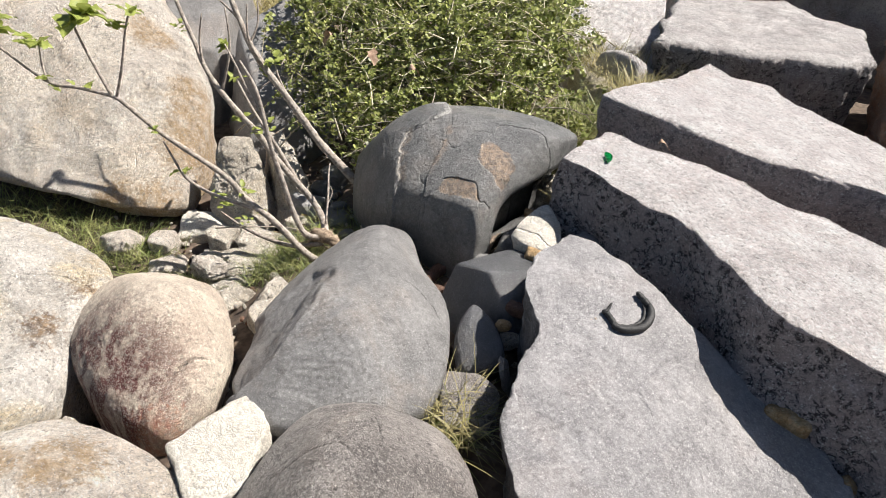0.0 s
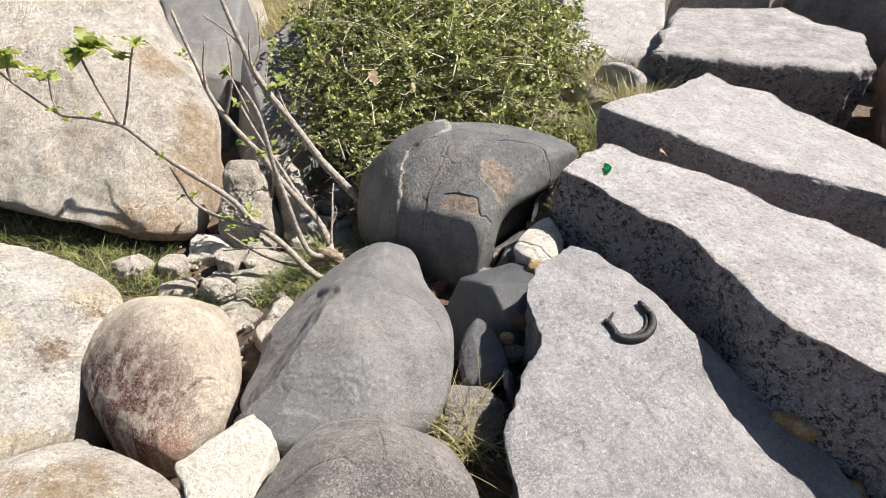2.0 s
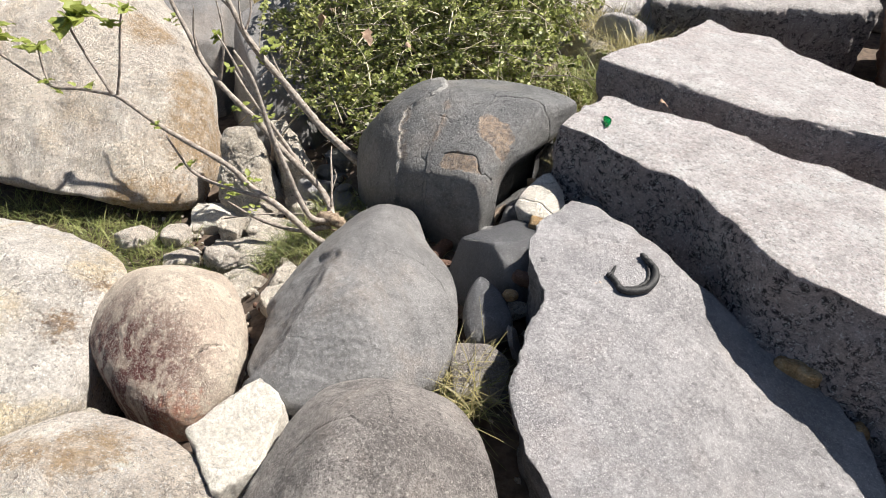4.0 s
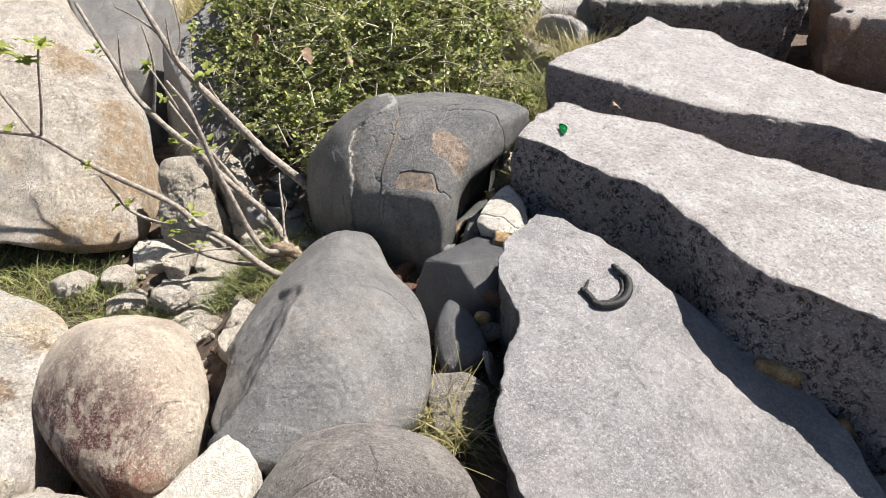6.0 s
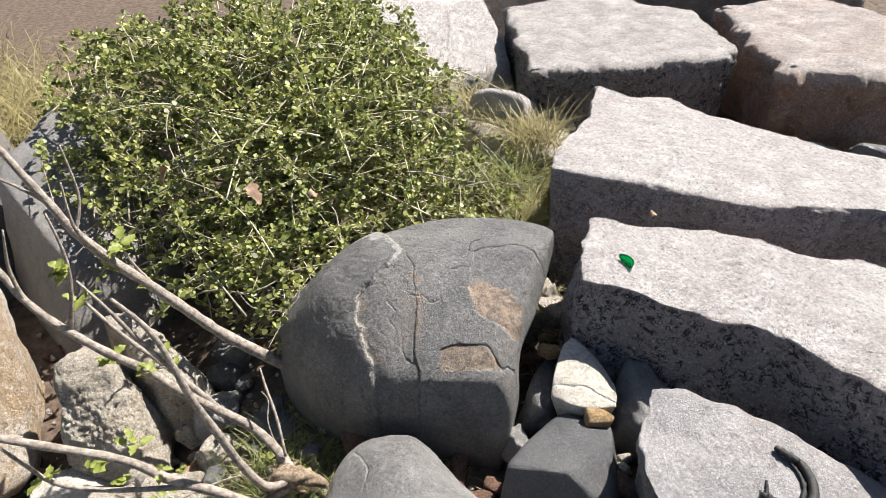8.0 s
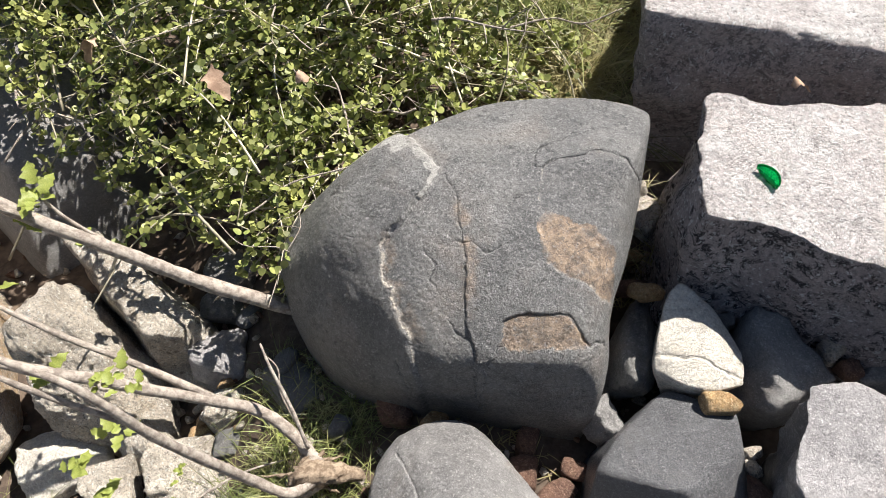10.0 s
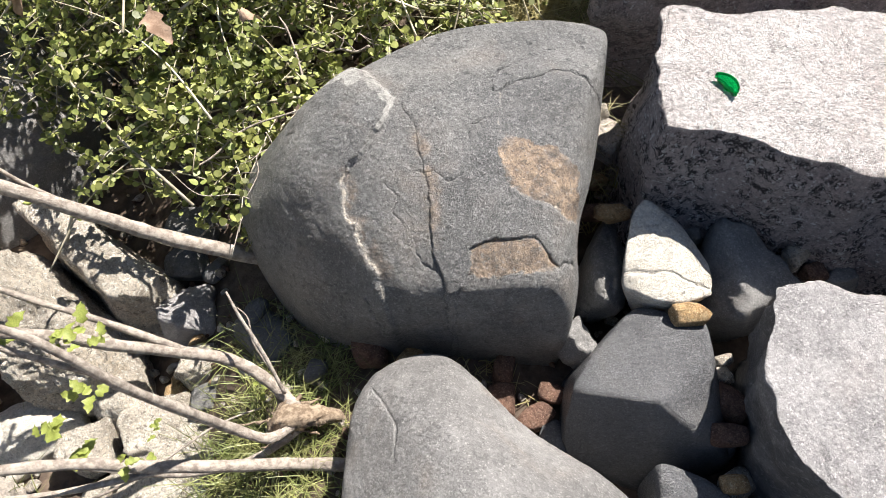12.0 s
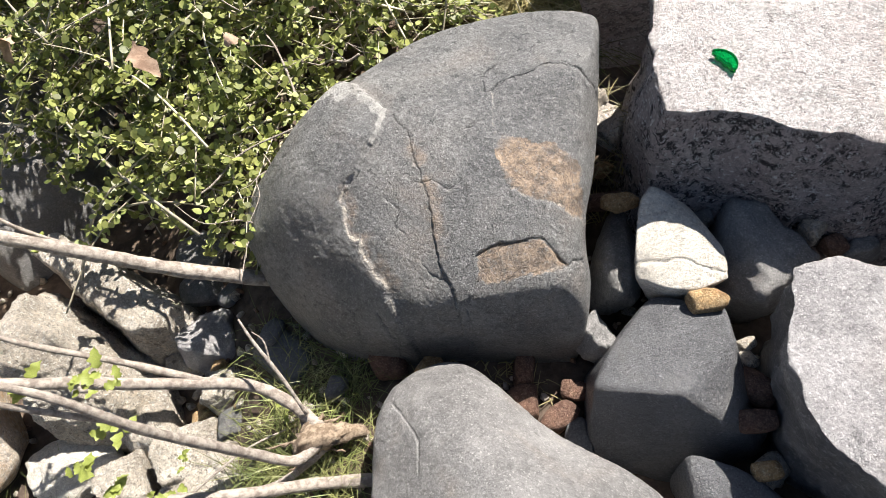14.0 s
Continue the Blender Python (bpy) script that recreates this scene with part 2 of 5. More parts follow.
brown_faced_granite = stone_material("brown_faced_granite", (0.78, 0.71, 0.68), (0.58, 0.5, 0.475), (0.86, 0.8, 0.77), (0.22, 0.17, 0.15), 330, 0.5, (0.6, 0.43, 0.32), 0.4, 5, 0.85, 0.95, 0.4, lichen=0.3, side_tone=(0.52, 0.32, 0.21), side_amount=0.9, crag=1.0, fleck=0.4, relief=0.02)
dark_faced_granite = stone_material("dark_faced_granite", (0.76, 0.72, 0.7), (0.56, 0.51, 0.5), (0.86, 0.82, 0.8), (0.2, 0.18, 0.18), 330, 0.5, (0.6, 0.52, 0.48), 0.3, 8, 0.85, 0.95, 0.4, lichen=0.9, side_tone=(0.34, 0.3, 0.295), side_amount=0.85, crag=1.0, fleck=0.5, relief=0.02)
rust_stone = stone_material("rust_stone", (0.27, 0.15, 0.1), (0.15, 0.085, 0.065), (0.38, 0.25, 0.19), (0.07, 0.045, 0.035), 500, 0.4, (0.36, 0.25, 0.17), 0.5, 24, 0.65, 0.7, crag=0.7)
blue_stone = stone_material("blue_stone", (0.105, 0.108, 0.116), (0.062, 0.065, 0.073), (0.17, 0.172, 0.178), (0.03, 0.03, 0.033), 430, 0.6, (0.18, 0.17, 0.155), 0.35, 10, 0.36, 0.28, crag=0.2, gloss=1.0, fleck=0.12, cloudy=0.2, wrinkle=0.15)


def plain_material(name, a, b2, scale=30.0, rough=0.7, bump=0.3, spread=0.0):
    m, t, b = nodes_of(name)
    co = t.nodes.new("ShaderNodeTexCoord").outputs["Object"]
    col = mix(t, ramp(t, noise_node(t, co, scale, 6, 0.65), 0.35, 0.65), a, b2)
    if spread:
        info = t.nodes.new("ShaderNodeNewGeometry")
        hsv = t.nodes.new("ShaderNodeHueSaturation")
        mr = t.nodes.new("ShaderNodeMapRange")
        mr.inputs["To Min"].default_value, mr.inputs["To Max"].default_value = 1 - spread, 1 + spread
        t.links.new(info.outputs["Random Per Island"], mr.inputs["Value"])
        t.links.new(mr.outputs["Result"], hsv.inputs["Value"])
        t.links.new(col, hsv.inputs["Color"])
        col = hsv.outputs["Color"]
    t.links.new(col, b.inputs["Base Color"])
    b.inputs["Roughness"].default_value = rough
    bp = add(t, "ShaderNodeBump", Strength=bump, Distance=0.003)
    t.links.new(noise_node(t, co, scale * 4, 6, 0.7), bp.inputs["Height"])
    t.links.new(bp.outputs["Normal"], b.inputs["Normal"])
    return m, t, b


soil, _, _ = plain_material("soil", (0.07, 0.05, 0.038), (0.15, 0.11, 0.08), 40, 0.95, 0.9)
bark, _, _ = plain_material("bark", (0.24, 0.2, 0.17), (0.5, 0.44, 0.38), 110, 0.85, 1.0)
dead_wood, _, _ = plain_material("dead_wood", (0.17, 0.12, 0.08), (0.42, 0.33, 0.24), 130, 0.85, 0.9)
stem_green, _, _ = plain_material("stem_green", (0.34, 0.3, 0.2), (0.58, 0.52, 0.4), 50, 0.8, 0.3, 0.4)
dry_leaf, _, _ = plain_material("dry_leaf", (0.26, 0.165, 0.11), (0.44, 0.31, 0.22), 60, 0.8, 0.4)
rubber, _, _ = plain_material("black_rubber", (0.012, 0.012, 0.013), (0.03, 0.03, 0.03), 200, 0.55, 0.4)


def leaf_material(name, a, b2, spread=0.35, through_light=0.35):
    m, t, b = plain_material(name, a, b2, 25, 0.45, 0.15, spread)
    tr = t.nodes.new("ShaderNodeBsdfTranslucent")
    src = b.inputs["Base Color"].links[0].from_socket
    t.links.new(src, tr.inputs["Color"])
    ms = t.nodes.new("ShaderNodeMixShader")
    ms.inputs[0].default_value = through_light
    t.links.new(b.outputs[0], ms.inputs[1])
    t.links.new(tr.outputs[0], ms.inputs[2])
    t.links.new(ms.outputs[0], t.nodes["Material Output"].inputs["Surface"])
    return m


shrub_leaf = leaf_material("shrub_leaf", (0.16, 0.2, 0.055), (0.37, 0.385, 0.13), 0.6, 0.32)
young_leaf = leaf_material("young_leaf", (0.2, 0.26, 0.05), (0.4, 0.43, 0.12), 0.35, 0.4)
grass_green = leaf_material("grass_green", (0.16, 0.2, 0.06), (0.36, 0.36, 0.15), 0.5)
grass_dry = leaf_material("grass_dry", (0.3, 0.27, 0.12), (0.45, 0.39, 0.2), 0.35)
glass_green, gt, gb = nodes_of("green_glass")
gb.inputs["Base Color"].default_value = (0.0, 0.5, 0.1, 1)
gb.inputs["Transmission Weight"].default_value, gb.inputs["Roughness"].default_value, gb.inputs["IOR"].default_value = 0.75, 0.05, 1.5


# ---------------- shaping ----------------
rng = np.random.default_rng(7)
PERM = np.concatenate([np.random.default_rng(3).permutation(256)] * 3)
GRAD = np.random.default_rng(4).normal(size=(256, 3))
GRAD /= np.linalg.norm(GRAD, axis=1)[:, None]


def perlin(p):
    """Gradient noise for rows of places."""
    i = np.floor(p).astype(int)
    f = p - i
    u = f * f * f * (f * (f * 6 - 15) + 10)
    i &= 255
    total = np.zeros(len(p))
    for dx in (0, 1):
        for dy in (0, 1):
            for dz in (0, 1):
                h = PERM[PERM[PERM[i[:, 0] + dx] + i[:, 1] + dy] + i[:, 2] + dz]
                w = np.where(dx, u[:, 0], 1 - u[:, 0]) * np.where(dy, u[:, 1], 1 - u[:, 1]) * np.where(dz, u[:, 2], 1 - u[:, 2])
                total += w * (GRAD[h] * (f - (dx, dy, dz))).sum(1)
    return total


def fbm(p, octaves=4, gain=0.5, seed=0.0):
    total, amp = np.zeros(len(p)), 1.0
    p = p + seed * 17.3
    for _ in range(octaves):
        total += amp * perlin(p)
        p, amp = p * 2.03 + 5.1, amp * gain
    return total


SPHERES = {}


def sphere(sub):
    if sub not in SPHERES:
        bm = bmesh.new()
        bmesh.ops.create_icosphere(bm, subdivisions=sub, radius=1.0)
        SPHERES[sub] = (np.array([v.co for v in bm.verts]), [tuple(v.index for v in f.verts) for f in bm.faces])
        bm.free()
    return SPHERES[sub]


def mesh_from(name, co, faces, material, smooth=True, masks=None):
    me = bpy.data.meshes.new(name)
    me.from_pydata(co.tolist(), [], faces)
    me.polygons.foreach_set("use_smooth", np.full(len(me.polygons), smooth))
    me.materials.append(material)
    for key, value in (masks or {}).items():
        me.attributes.new(key, "FLOAT", "POINT").data.foreach_set("value", np.asarray(value).astype(np.float32))
    me.update()
    return me


def place(name, co, faces, material, label, category, group="", kind="", parent=None, smooth=True, masks=None):
    """A mesh object whose origin lies at its base."""
    base = np.array([co[:, 0].mean(), co[:, 1].mean(), co[:, 2].min()]) if parent is None else np.zeros(3)
    ob = new(name, mesh_from(name, co - base, faces, material, smooth, masks))
    ob.location = base
    if parent is not None:
        ob.parent = parent
    return tagged(ob, label, category, group, kind)


def part(name, bm, material, parent, label=""):
    me = bpy.data.meshes.new(name)
    bm.to_mesh(me)
    bm.free()
    me.materials.append(material)
    ob = new(name, me)
    ob.parent = parent
    return tagged(ob, label)


def planes_of(points):
    bm = bmesh.new()
    for p in points:
        bm.verts.new(p)
    out = bmesh.ops.convex_hull(bm, input=bm.verts)
    bmesh.ops.delete(bm, geom=list({v for v in out["geom_interior"] + out["geom_unused"] if isinstance(v, bmesh.types.BMVert)}), context="VERTS")
    bmesh.ops.dissolve_limit(bm, angle_limit=radians(3), verts=bm.verts, edges=bm.edges)
    bm.normal_update()
    n = np.array([f.normal for f in bm.faces])
    c = np.array([f.calc_center_median() for f in bm.faces])
    bm.free()
    return n, c


def body(points, p=24.0, sub=6, grow=1.03):
    """A rounded convex body round the given corners: places and outward directions. A low p rounds more."""
    pts = np.array(points, float)
    n, c = planes_of(points)
    mid = (pts.max(0) + pts.min(0)) / 2 * 0.5 + pts.mean(0) * 0.5
    d = ((c - mid) * n).sum(1)
    n, d = n[d > 1e-4], d[d > 1e-4]
    u, faces = sphere(sub)
    u = u * (pts.max(0) - pts.min(0)) / 2
    g = np.maximum(u @ n.T / d, 1e-6)
    top = g.max(1, keepdims=True)
    soft = ((g / top) ** p).sum(1) ** (1 / p) * top[:, 0]
    w = (g / top) ** (p - 1)
    out = w @ (n / d[:, None])
    out /= np.linalg.norm(out, axis=1)[:, None]
    return mid + grow * u / soft[:, None], out, faces


def boulder(name, points, material, label, category="boulder", p=24.0, sub=6, rough=0.006, size=6.0, fine=0.0015, seed=1.0, grow=1.03, shape=None, group=""):
    co, out, faces = body(points, p, sub, grow)
    masks = {}
    push = rough * fbm(co * size, 4, 0.5, seed) + fine * fbm(co * size * 9, 3, 0.6, seed + 3)
    if shape:
        more, masks = shape(co)
        push = push + more
    co = co + out * push[:, None]
    return place(name, co, faces, material, label, category, group, masks=masks)


def near_line(xy, line):
    """Distance of places from a broken line, in plan."""
    best = np.full(len(xy), 9.0)
    for a, b in zip(line[:-1], line[1:]):
        a, b = np.array(a), np.array(b)
        k = np.clip(((xy - a) @ (b - a)) / ((b - a) @ (b - a)), 0, 1)
        best = np.minimum(best, np.linalg.norm(xy - a - k[:, None] * (b - a), axis=1))
    return best


def inside(xy, ring):
    """Whether places lie in a ring, in plan."""
    x, y, hit = xy[:, 0], xy[:, 1], np.zeros(len(xy), bool)
    for (x0, y0), (x1, y1) in zip(ring, ring[1:] + ring[:1]):
        cross = (y0 > y) != (y1 > y)
        with np.errstate(divide="ignore", invalid="ignore"):
            hit ^= cross & (x < (x1 - x0) * (y - y0) / (y1 - y0 + 1e-12) + x0)
    return hit


def plate(name, outline, top, bottom, material, label, category, edge=0.012, lean=0.0, rough=0.003, side_rough=0.01, seed=1.0, turns=560, jag=0.004, shape=None, size=9.0, bend=None):
    """A thick slab: its outline in plan, the plane of its top (z, slope x, slope y at a place) and the height of its underside."""
    ring = np.array(outline, float)
    nxt = np.roll(ring, -1, 0)
    length = np.linalg.norm(nxt - ring, axis=1)
    s = np.linspace(0, length.sum(), turns, endpoint=False)
    edges = np.concatenate([[0], np.cumsum(length)])
    k = np.clip(np.searchsorted(edges, s, side="right") - 1, 0, len(ring) - 1)
    line = ring[k] + (nxt - ring)[k] * ((s - edges[k]) / length[k])[:, None]
    for _ in range(3):
        line = (np.roll(line, 1, 0) + 2 * line + np.roll(line, -1, 0)) / 4
    mid = line.mean(0)
    tang = np.roll(line, -1, 0) - np.roll(line, 1, 0)
    norm = np.stack([tang[:, 1], -tang[:, 0]], 1) / np.linalg.norm(tang, axis=1)[:, None]
    if (norm * (line - mid)).sum() < 0:
        norm = -norm
    line = line + norm * (jag * fbm(np.c_[line * 22, np.zeros(turns)], 4, 0.6, seed))[:, None]
    z0, sx, sy, x0, y0 = top

    def level(q):
        z = z0 + sx * (q[:, 0] - x0) + sy * (q[:, 1] - y0)
        if bend:
            z = z - bend[1] / (1 + np.exp((bend[0] - q[:, 0]) / bend[2]))
        return z

    rows, outs = [], []
    inner, arc, wall = 64, 6, 56
    for j in range(1, inner + 1):
        f = (j / inner) ** 0.8
        q = mid + (line - norm * edge - mid) * f
        rows.append(np.c_[q, level(q)])
        outs.append(np.tile((0, 0, 1.0), (turns, 1)) * 1.0)
    for j in range(1, arc + 1):
        a = j / arc * math.pi / 2
        q = line - norm * edge * (1 - math.sin(a))
        rows.append(np.c_[q, level(q) - edge * (1 - math.cos(a))])
        outs.append(np.c_[norm * math.sin(a), np.full(turns, math.cos(a))])
    last = rows[-1]
    for j in range(1, wall + 1):
        f = j / wall
        z = last[:, 2] * (1 - f) + bottom * f
        q = line + norm * lean * f
        rows.append(np.c_[q, z])
        outs.append(np.c_[norm, np.zeros(turns)])
    co, out = np.concatenate(rows), np.concatenate(outs)
    flat = out[:, 2] > 0.7
    amp = np.where(flat, rough, side_rough)
    if not shape:
        push, masks = 0.0, {}
    else:
        push, masks = shape(co)
    # 1 on upright walls, 0 on the top: where side_tone and lichen go
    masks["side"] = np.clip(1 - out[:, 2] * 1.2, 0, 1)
    push = push + amp * fbm(co * size, 5, 0.55, seed) * np.where(flat, 1, 1.3)
    co = co + out * np.reshape(push, (-1, 1))
    n = len(rows)
    centre = np.array([[*mid, level(mid[None])[0]]])
    co = np.concatenate([co, centre])
    faces = [(len(co) - 1, i, (i + 1) % turns) for i in range(turns)]
    for j in range(n - 1):
        a, b = j * turns, (j + 1) * turns
        faces += [(a + i, b + i, b + (i + 1) % turns, a + (i + 1) % turns) for i in range(turns)]
    faces.append(tuple((n - 1) * turns + i for i in range(turns))[::-1])
    if np.cross(line[1] - mid, line[2] - line[1]) < 0:
        faces = [f[::-1] for f in faces]
    masks = {k: np.append(v, 0) for k, v in masks.items()}
    return place(name, co, faces, material, label, category, masks=masks)


def stone(name, at, size, material, label, category="stone", turn=(0, 0, 0), seed=1, p=30.0, sub=4, cuts=13, group="", fine=0.02):
    """A loose stone: a rounded body cut by random planes; at is the middle of its foot."""
    r = np.random.default_rng(seed)
    n = r.normal(size=(cuts, 3))
    n = np.concatenate([n / np.linalg.norm(n, axis=1)[:, None], np.eye(3), -np.eye(3)])
    d = r.uniform(0.72, 1.0, len(n))
    u, faces = sphere(sub)
    g = np.maximum(u @ n.T / d, 1e-6)
    top = g.max(1, keepdims=True)
    co = u / (((g / top) ** p).sum(1) ** (1 / p) * top[:, 0])[:, None]
    co = co * (1 + 2.5 * fine * fbm(co * 1.7, 3, 0.5, seed) + fine * fbm(co * 7, 3, 0.6, seed))[:, None]
    m = np.array(Euler([radians(a) for a in turn]).to_matrix())
    co = (co * np.array(size) / 2) @ m.T
    co += np.array(at) - (0, 0, co[:, 2].min())
    return place(name, co, faces, material, label, category, group)


def tube(points, radii, sides=8, knots=0.0, seed=0):
    """A tapering stem along smooth points: places and faces."""
    pts = np.array(points, float)
    steps = max(6, 5 * (len(pts) - 1))
    t = np.linspace(0, len(pts) - 1, steps)
    k = np.clip(t.astype(int), 0, len(pts) - 2)
    f = (t - k)[:, None]
    before, after = pts[np.maximum(k - 1, 0)], pts[np.minimum(k + 2, len(pts) - 1)]
    a, b = pts[k], pts[k + 1]
    line = 0.5 * (2 * a + (b - before) * f + (2 * before - 5 * a + 4 * b - after) * f**2 + (3 * a - before - 3 * b + after) * f**3)
    rad = np.interp(t, np.arange(len(radii)) * (len(pts) - 1) / (len(radii) - 1), radii)
    if knots:
        rad = rad * (1 + knots * np.random.default_rng(seed).uniform(-1, 1, steps))
    way = np.gradient(line, axis=0)
    way /= np.linalg.norm(way, axis=1)[:, None] + 1e-9
    side = np.cross(way, (0.3, 0.2, 1.0))
    side /= np.linalg.norm(side, axis=1)[:, None] + 1e-9
    up = np.cross(side, way)
    ang = np.arange(sides) * 2 * math.pi / sides
    co = line[:, None] + rad[:, None, None] * (np.cos(ang)[None, :, None] * side[:, None] + np.sin(ang)[None, :, None] * up[:, None])
    faces = [(j * sides + i, j * sides + (i + 1) % sides, (j + 1) * sides + (i + 1) % sides, (j + 1) * sides + i) for j in range(steps - 1) for i in range(sides)]
    faces += [tuple(range(sides))[::-1], tuple((steps - 1) * sides + i for i in range(sides))]
    return co.reshape(-1, 3), faces, line


def joined(pieces):
    co, faces, n = [], [], 0
    for c, f in pieces:
        co.append(c)
        faces += [tuple(i + n for i in q) for q in f]
        n += len(c)
    return np.concatenate(co), faces


# ---------------- ground ----------------
def ground_z(x, y):
    """The soil falls away towards the rubble at -x and under the slab's far corner."""
    k = np.clip((-.16 - np.asarray(x)) / .28, 0, 1)
    c = np.clip((np.asarray(x) - .6) / .2, 0, 1) * np.clip((-.3 - np.asarray(y)) / .2, 0, 1)
    near_by = np.clip((2.2 - np.hypot(np.asarray(x) + .1, np.asarray(y) - .1)) / .8, 0, 1)
    return (-.13 * k * k * (3 - 2 * k) - .09 * c) * near_by


def build_ground():
    ax = np.concatenate([-np.geomspace(60, 2.2, 9), np.linspace(-2, 2.4, 180), np.geomspace(2.6, 60, 9)])
    ay = np.concatenate([-np.geomspace(60, 2.0, 9), np.linspace(-1.8, 2.6, 180), np.geomspace(2.8, 60, 9)])
    gx, gy = np.meshgrid(ax, ay)
    co = np.c_[gx.ravel(), gy.ravel(), np.zeros(gx.size)]
    co[:, 2] = ground_z(co[:, 0], co[:, 1]) + 0.02 * fbm(co * 3.0, 4) + 0.008 * fbm(co * 25, 3) - 0.005
    w = len(ax)
    faces = [(j * w + i, j * w + i + 1, (j + 1) * w + i + 1, (j + 1) * w + i) for j in range(len(ay) - 1) for i in range(w - 1)]
    ob = new("ground", mesh_from("ground", co, faces, soil))
    tagged(ob, "dark brown stony soil between the boulders", "ground", kind="structure")


build_ground()

def smooth_side(xy, ring, width):
    """1 inside the ring, 0 outside, with a soft edge."""
    d = near_line(xy, ring + ring[:1])
    return np.clip(.5 + np.where(inside(xy, ring), d, -d) / width, 0, 1)


def groove(xy, line, width, wiggle=.004, seed=0.0):
    """1 on a wavering line, falling to 0 at its width."""
    p = np.c_[xy * 45, np.full(len(xy), seed)]
    q = xy + wiggle * np.c_[perlin(p), perlin(p + 31.7)] + wiggle * .5 * np.c_[perlin(p * 3), perlin(p * 3 + 11.7)]
    return np.clip(1 - near_line(q, line) / width, 0, 1)


def curved(line, n=8):
    """A smooth run through the corners of a broken line."""
    pts = np.array(line, float)
    t = np.linspace(0, len(pts) - 1, n * (len(pts) - 1) + 1)
    k = np.clip(t.astype(int), 0, len(pts) - 2)
    f = (t - k)[:, None]
    p0, p1, p2, p3 = pts[np.maximum(k - 1, 0)], pts[k], pts[k + 1], pts[np.minimum(k + 2, len(pts) - 1)]
    return [tuple(q) for q in 0.5 * (2 * p1 + (p2 - p0) * f + (2 * p0 - 5 * p1 + 4 * p2 - p3) * f**2 + (3 * p1 - p0 - 3 * p2 + p3) * f**3)]


NEAR = 0.05


def dome_shape(co):
    xy = co[:, :2]
    q = np.c_[xy * 40, co[:, 2] * 40]
    wob = xy + .006 * np.c_[fbm(q, 4, .62), fbm(q + 31.7, 4, .62)]
    ridge = [(.041, .249), (.066, .2), (.071, .156), (.065, .145), (.043, .133), (.021, .115), (.001, .106)]
    vein = [(-.008, .104), (-.016, .07), (-.009, .035), (-.002, -.001), (-.003, -.018), (.0, -.035)]
    crack = [(.081, .154), (.086, .115), (.082, .077), (.075, .03), (.067, .0), (.068, -.025), (.066, -.048), (.061, -.068)]
    left = curved(ridge) + curved(vein) + [(-.3, -.1), (-.3, .45), (.035, .45)]
    middle = curved(crack[:-1]) + [(.06, -.09), (-.01, -.065)] + vein[::-1] + ridge[::-1][1:5]
    upper = [(.2, .133), (.214, .138), (.244, .14), (.275, .143), (.314, .116), (.262, .06), (.246, .005), (.237, -.027), (.227, -.028), (.197, -.003), (.173, .019), (.174, .057), (.183, .09)]
    brown = [(.173, .019), (.166, .04), (.172, .066), (.187, .078), (.21, .066), (.24, .05), (.256, .02), (.237, -.027), (.227, -.028), (.198, -.002)]
    lower = [(.1, -.046), (.108, -.023), (.132, -.024), (.155, -.03), (.178, -.037), (.187, -.054), (.198, -.068), (.182, -.073), (.132, -.057)]
    cap = [(-.021, .235), (-.006, .252), (.02, .25), (.045, .236), (.064, .196), (.069, .152), (.06, .172), (.047, .214), (.028, .207), (.026, .229), (.01, .232)]
    near = lambda *lines: np.min([near_line(wob, line) for line in lines], axis=0)

    def signed(ring):
        d = near_line(wob, ring + ring[:1])
        return np.where(inside(wob, ring), d, -d)

    step = lambda d, w: np.clip(.5 + d / w, 0, 1)
    low = signed(lower)
    crack2 = curved([(.335, .11), (.314, .116), (.275, .143), (.244, .14), (.214, .138), (.2, .133), (.192, .137), (.195, .155), (.205, .166), (.215, .168)])
    small = [curved(c) for c in ([(.326, .244), (.304, .214), (.322, .197), (.315, .178), (.3, .172)], [(.071, .069), (.097, .062), (.107, .051), (.13, .05)], [(.035, .075), (.045, .055), (.036, .047), (.042, .035)],
                                 [(.1, -.046), (.085, -.052), (.072, -.06), (.066, -.075)], [(.05, .012), (.046, -.004), (.054, -.02), (.066, -.022)], [(.215, .168), (.25, .178), (.29, .185)],
                                 [(-.024, -.006), (-.019, -.024), (-.004, -.04), (.004, -.045)], [(-.06, .2), (-.05, .19), (-.055, .18)], [(.15, .1), (.185, .098)])]
    d1, d2, d3 = near(curved(crack)), near(crack2, curved(lower[1:6] + [(.197, -.07), (.222, -.063)])), near(*small)
    rise = np.clip((xy[:, 1] - .08) / .06, 0, 1)
    push = (.0025 + .005 * rise) * step(signed(left), .007) - .002 * step(signed(middle), .006) - .002 * step(signed(upper), .004) - .0016 * step(low, .004)
    push -= .0012 * np.clip(1 - d1 / .0022, 0, 1) + .0018 * np.clip(1 - d2 / .003, 0, 1) + .001 * np.clip(1 - d3 / .003, 0, 1)
    push += .0016 * fbm(np.c_[xy * 11, co[:, 2] * 11], 4, .5, 5)
    ease = lambda v, lo, hi: (lambda k: k * k * (3 - 2 * k))(np.clip((v - lo) / (hi - lo), 0, 1))
    flank = ease(co[:, 0] - .185 - .578 * (co[:, 1] + .1), -.09, -.03)
    push -= .085 * flank * ease(-co[:, 2], -.205, -.09) * ease(co[:, 1], -.07, .03)
    d_vein = np.minimum(near(curved(vein[:-1])), near(curved([(.2, .133), (.183, .09), (.174, .057), (.166, .035), (.173, .019), (.198, -.002), (.235, -.03)])) + .0004)
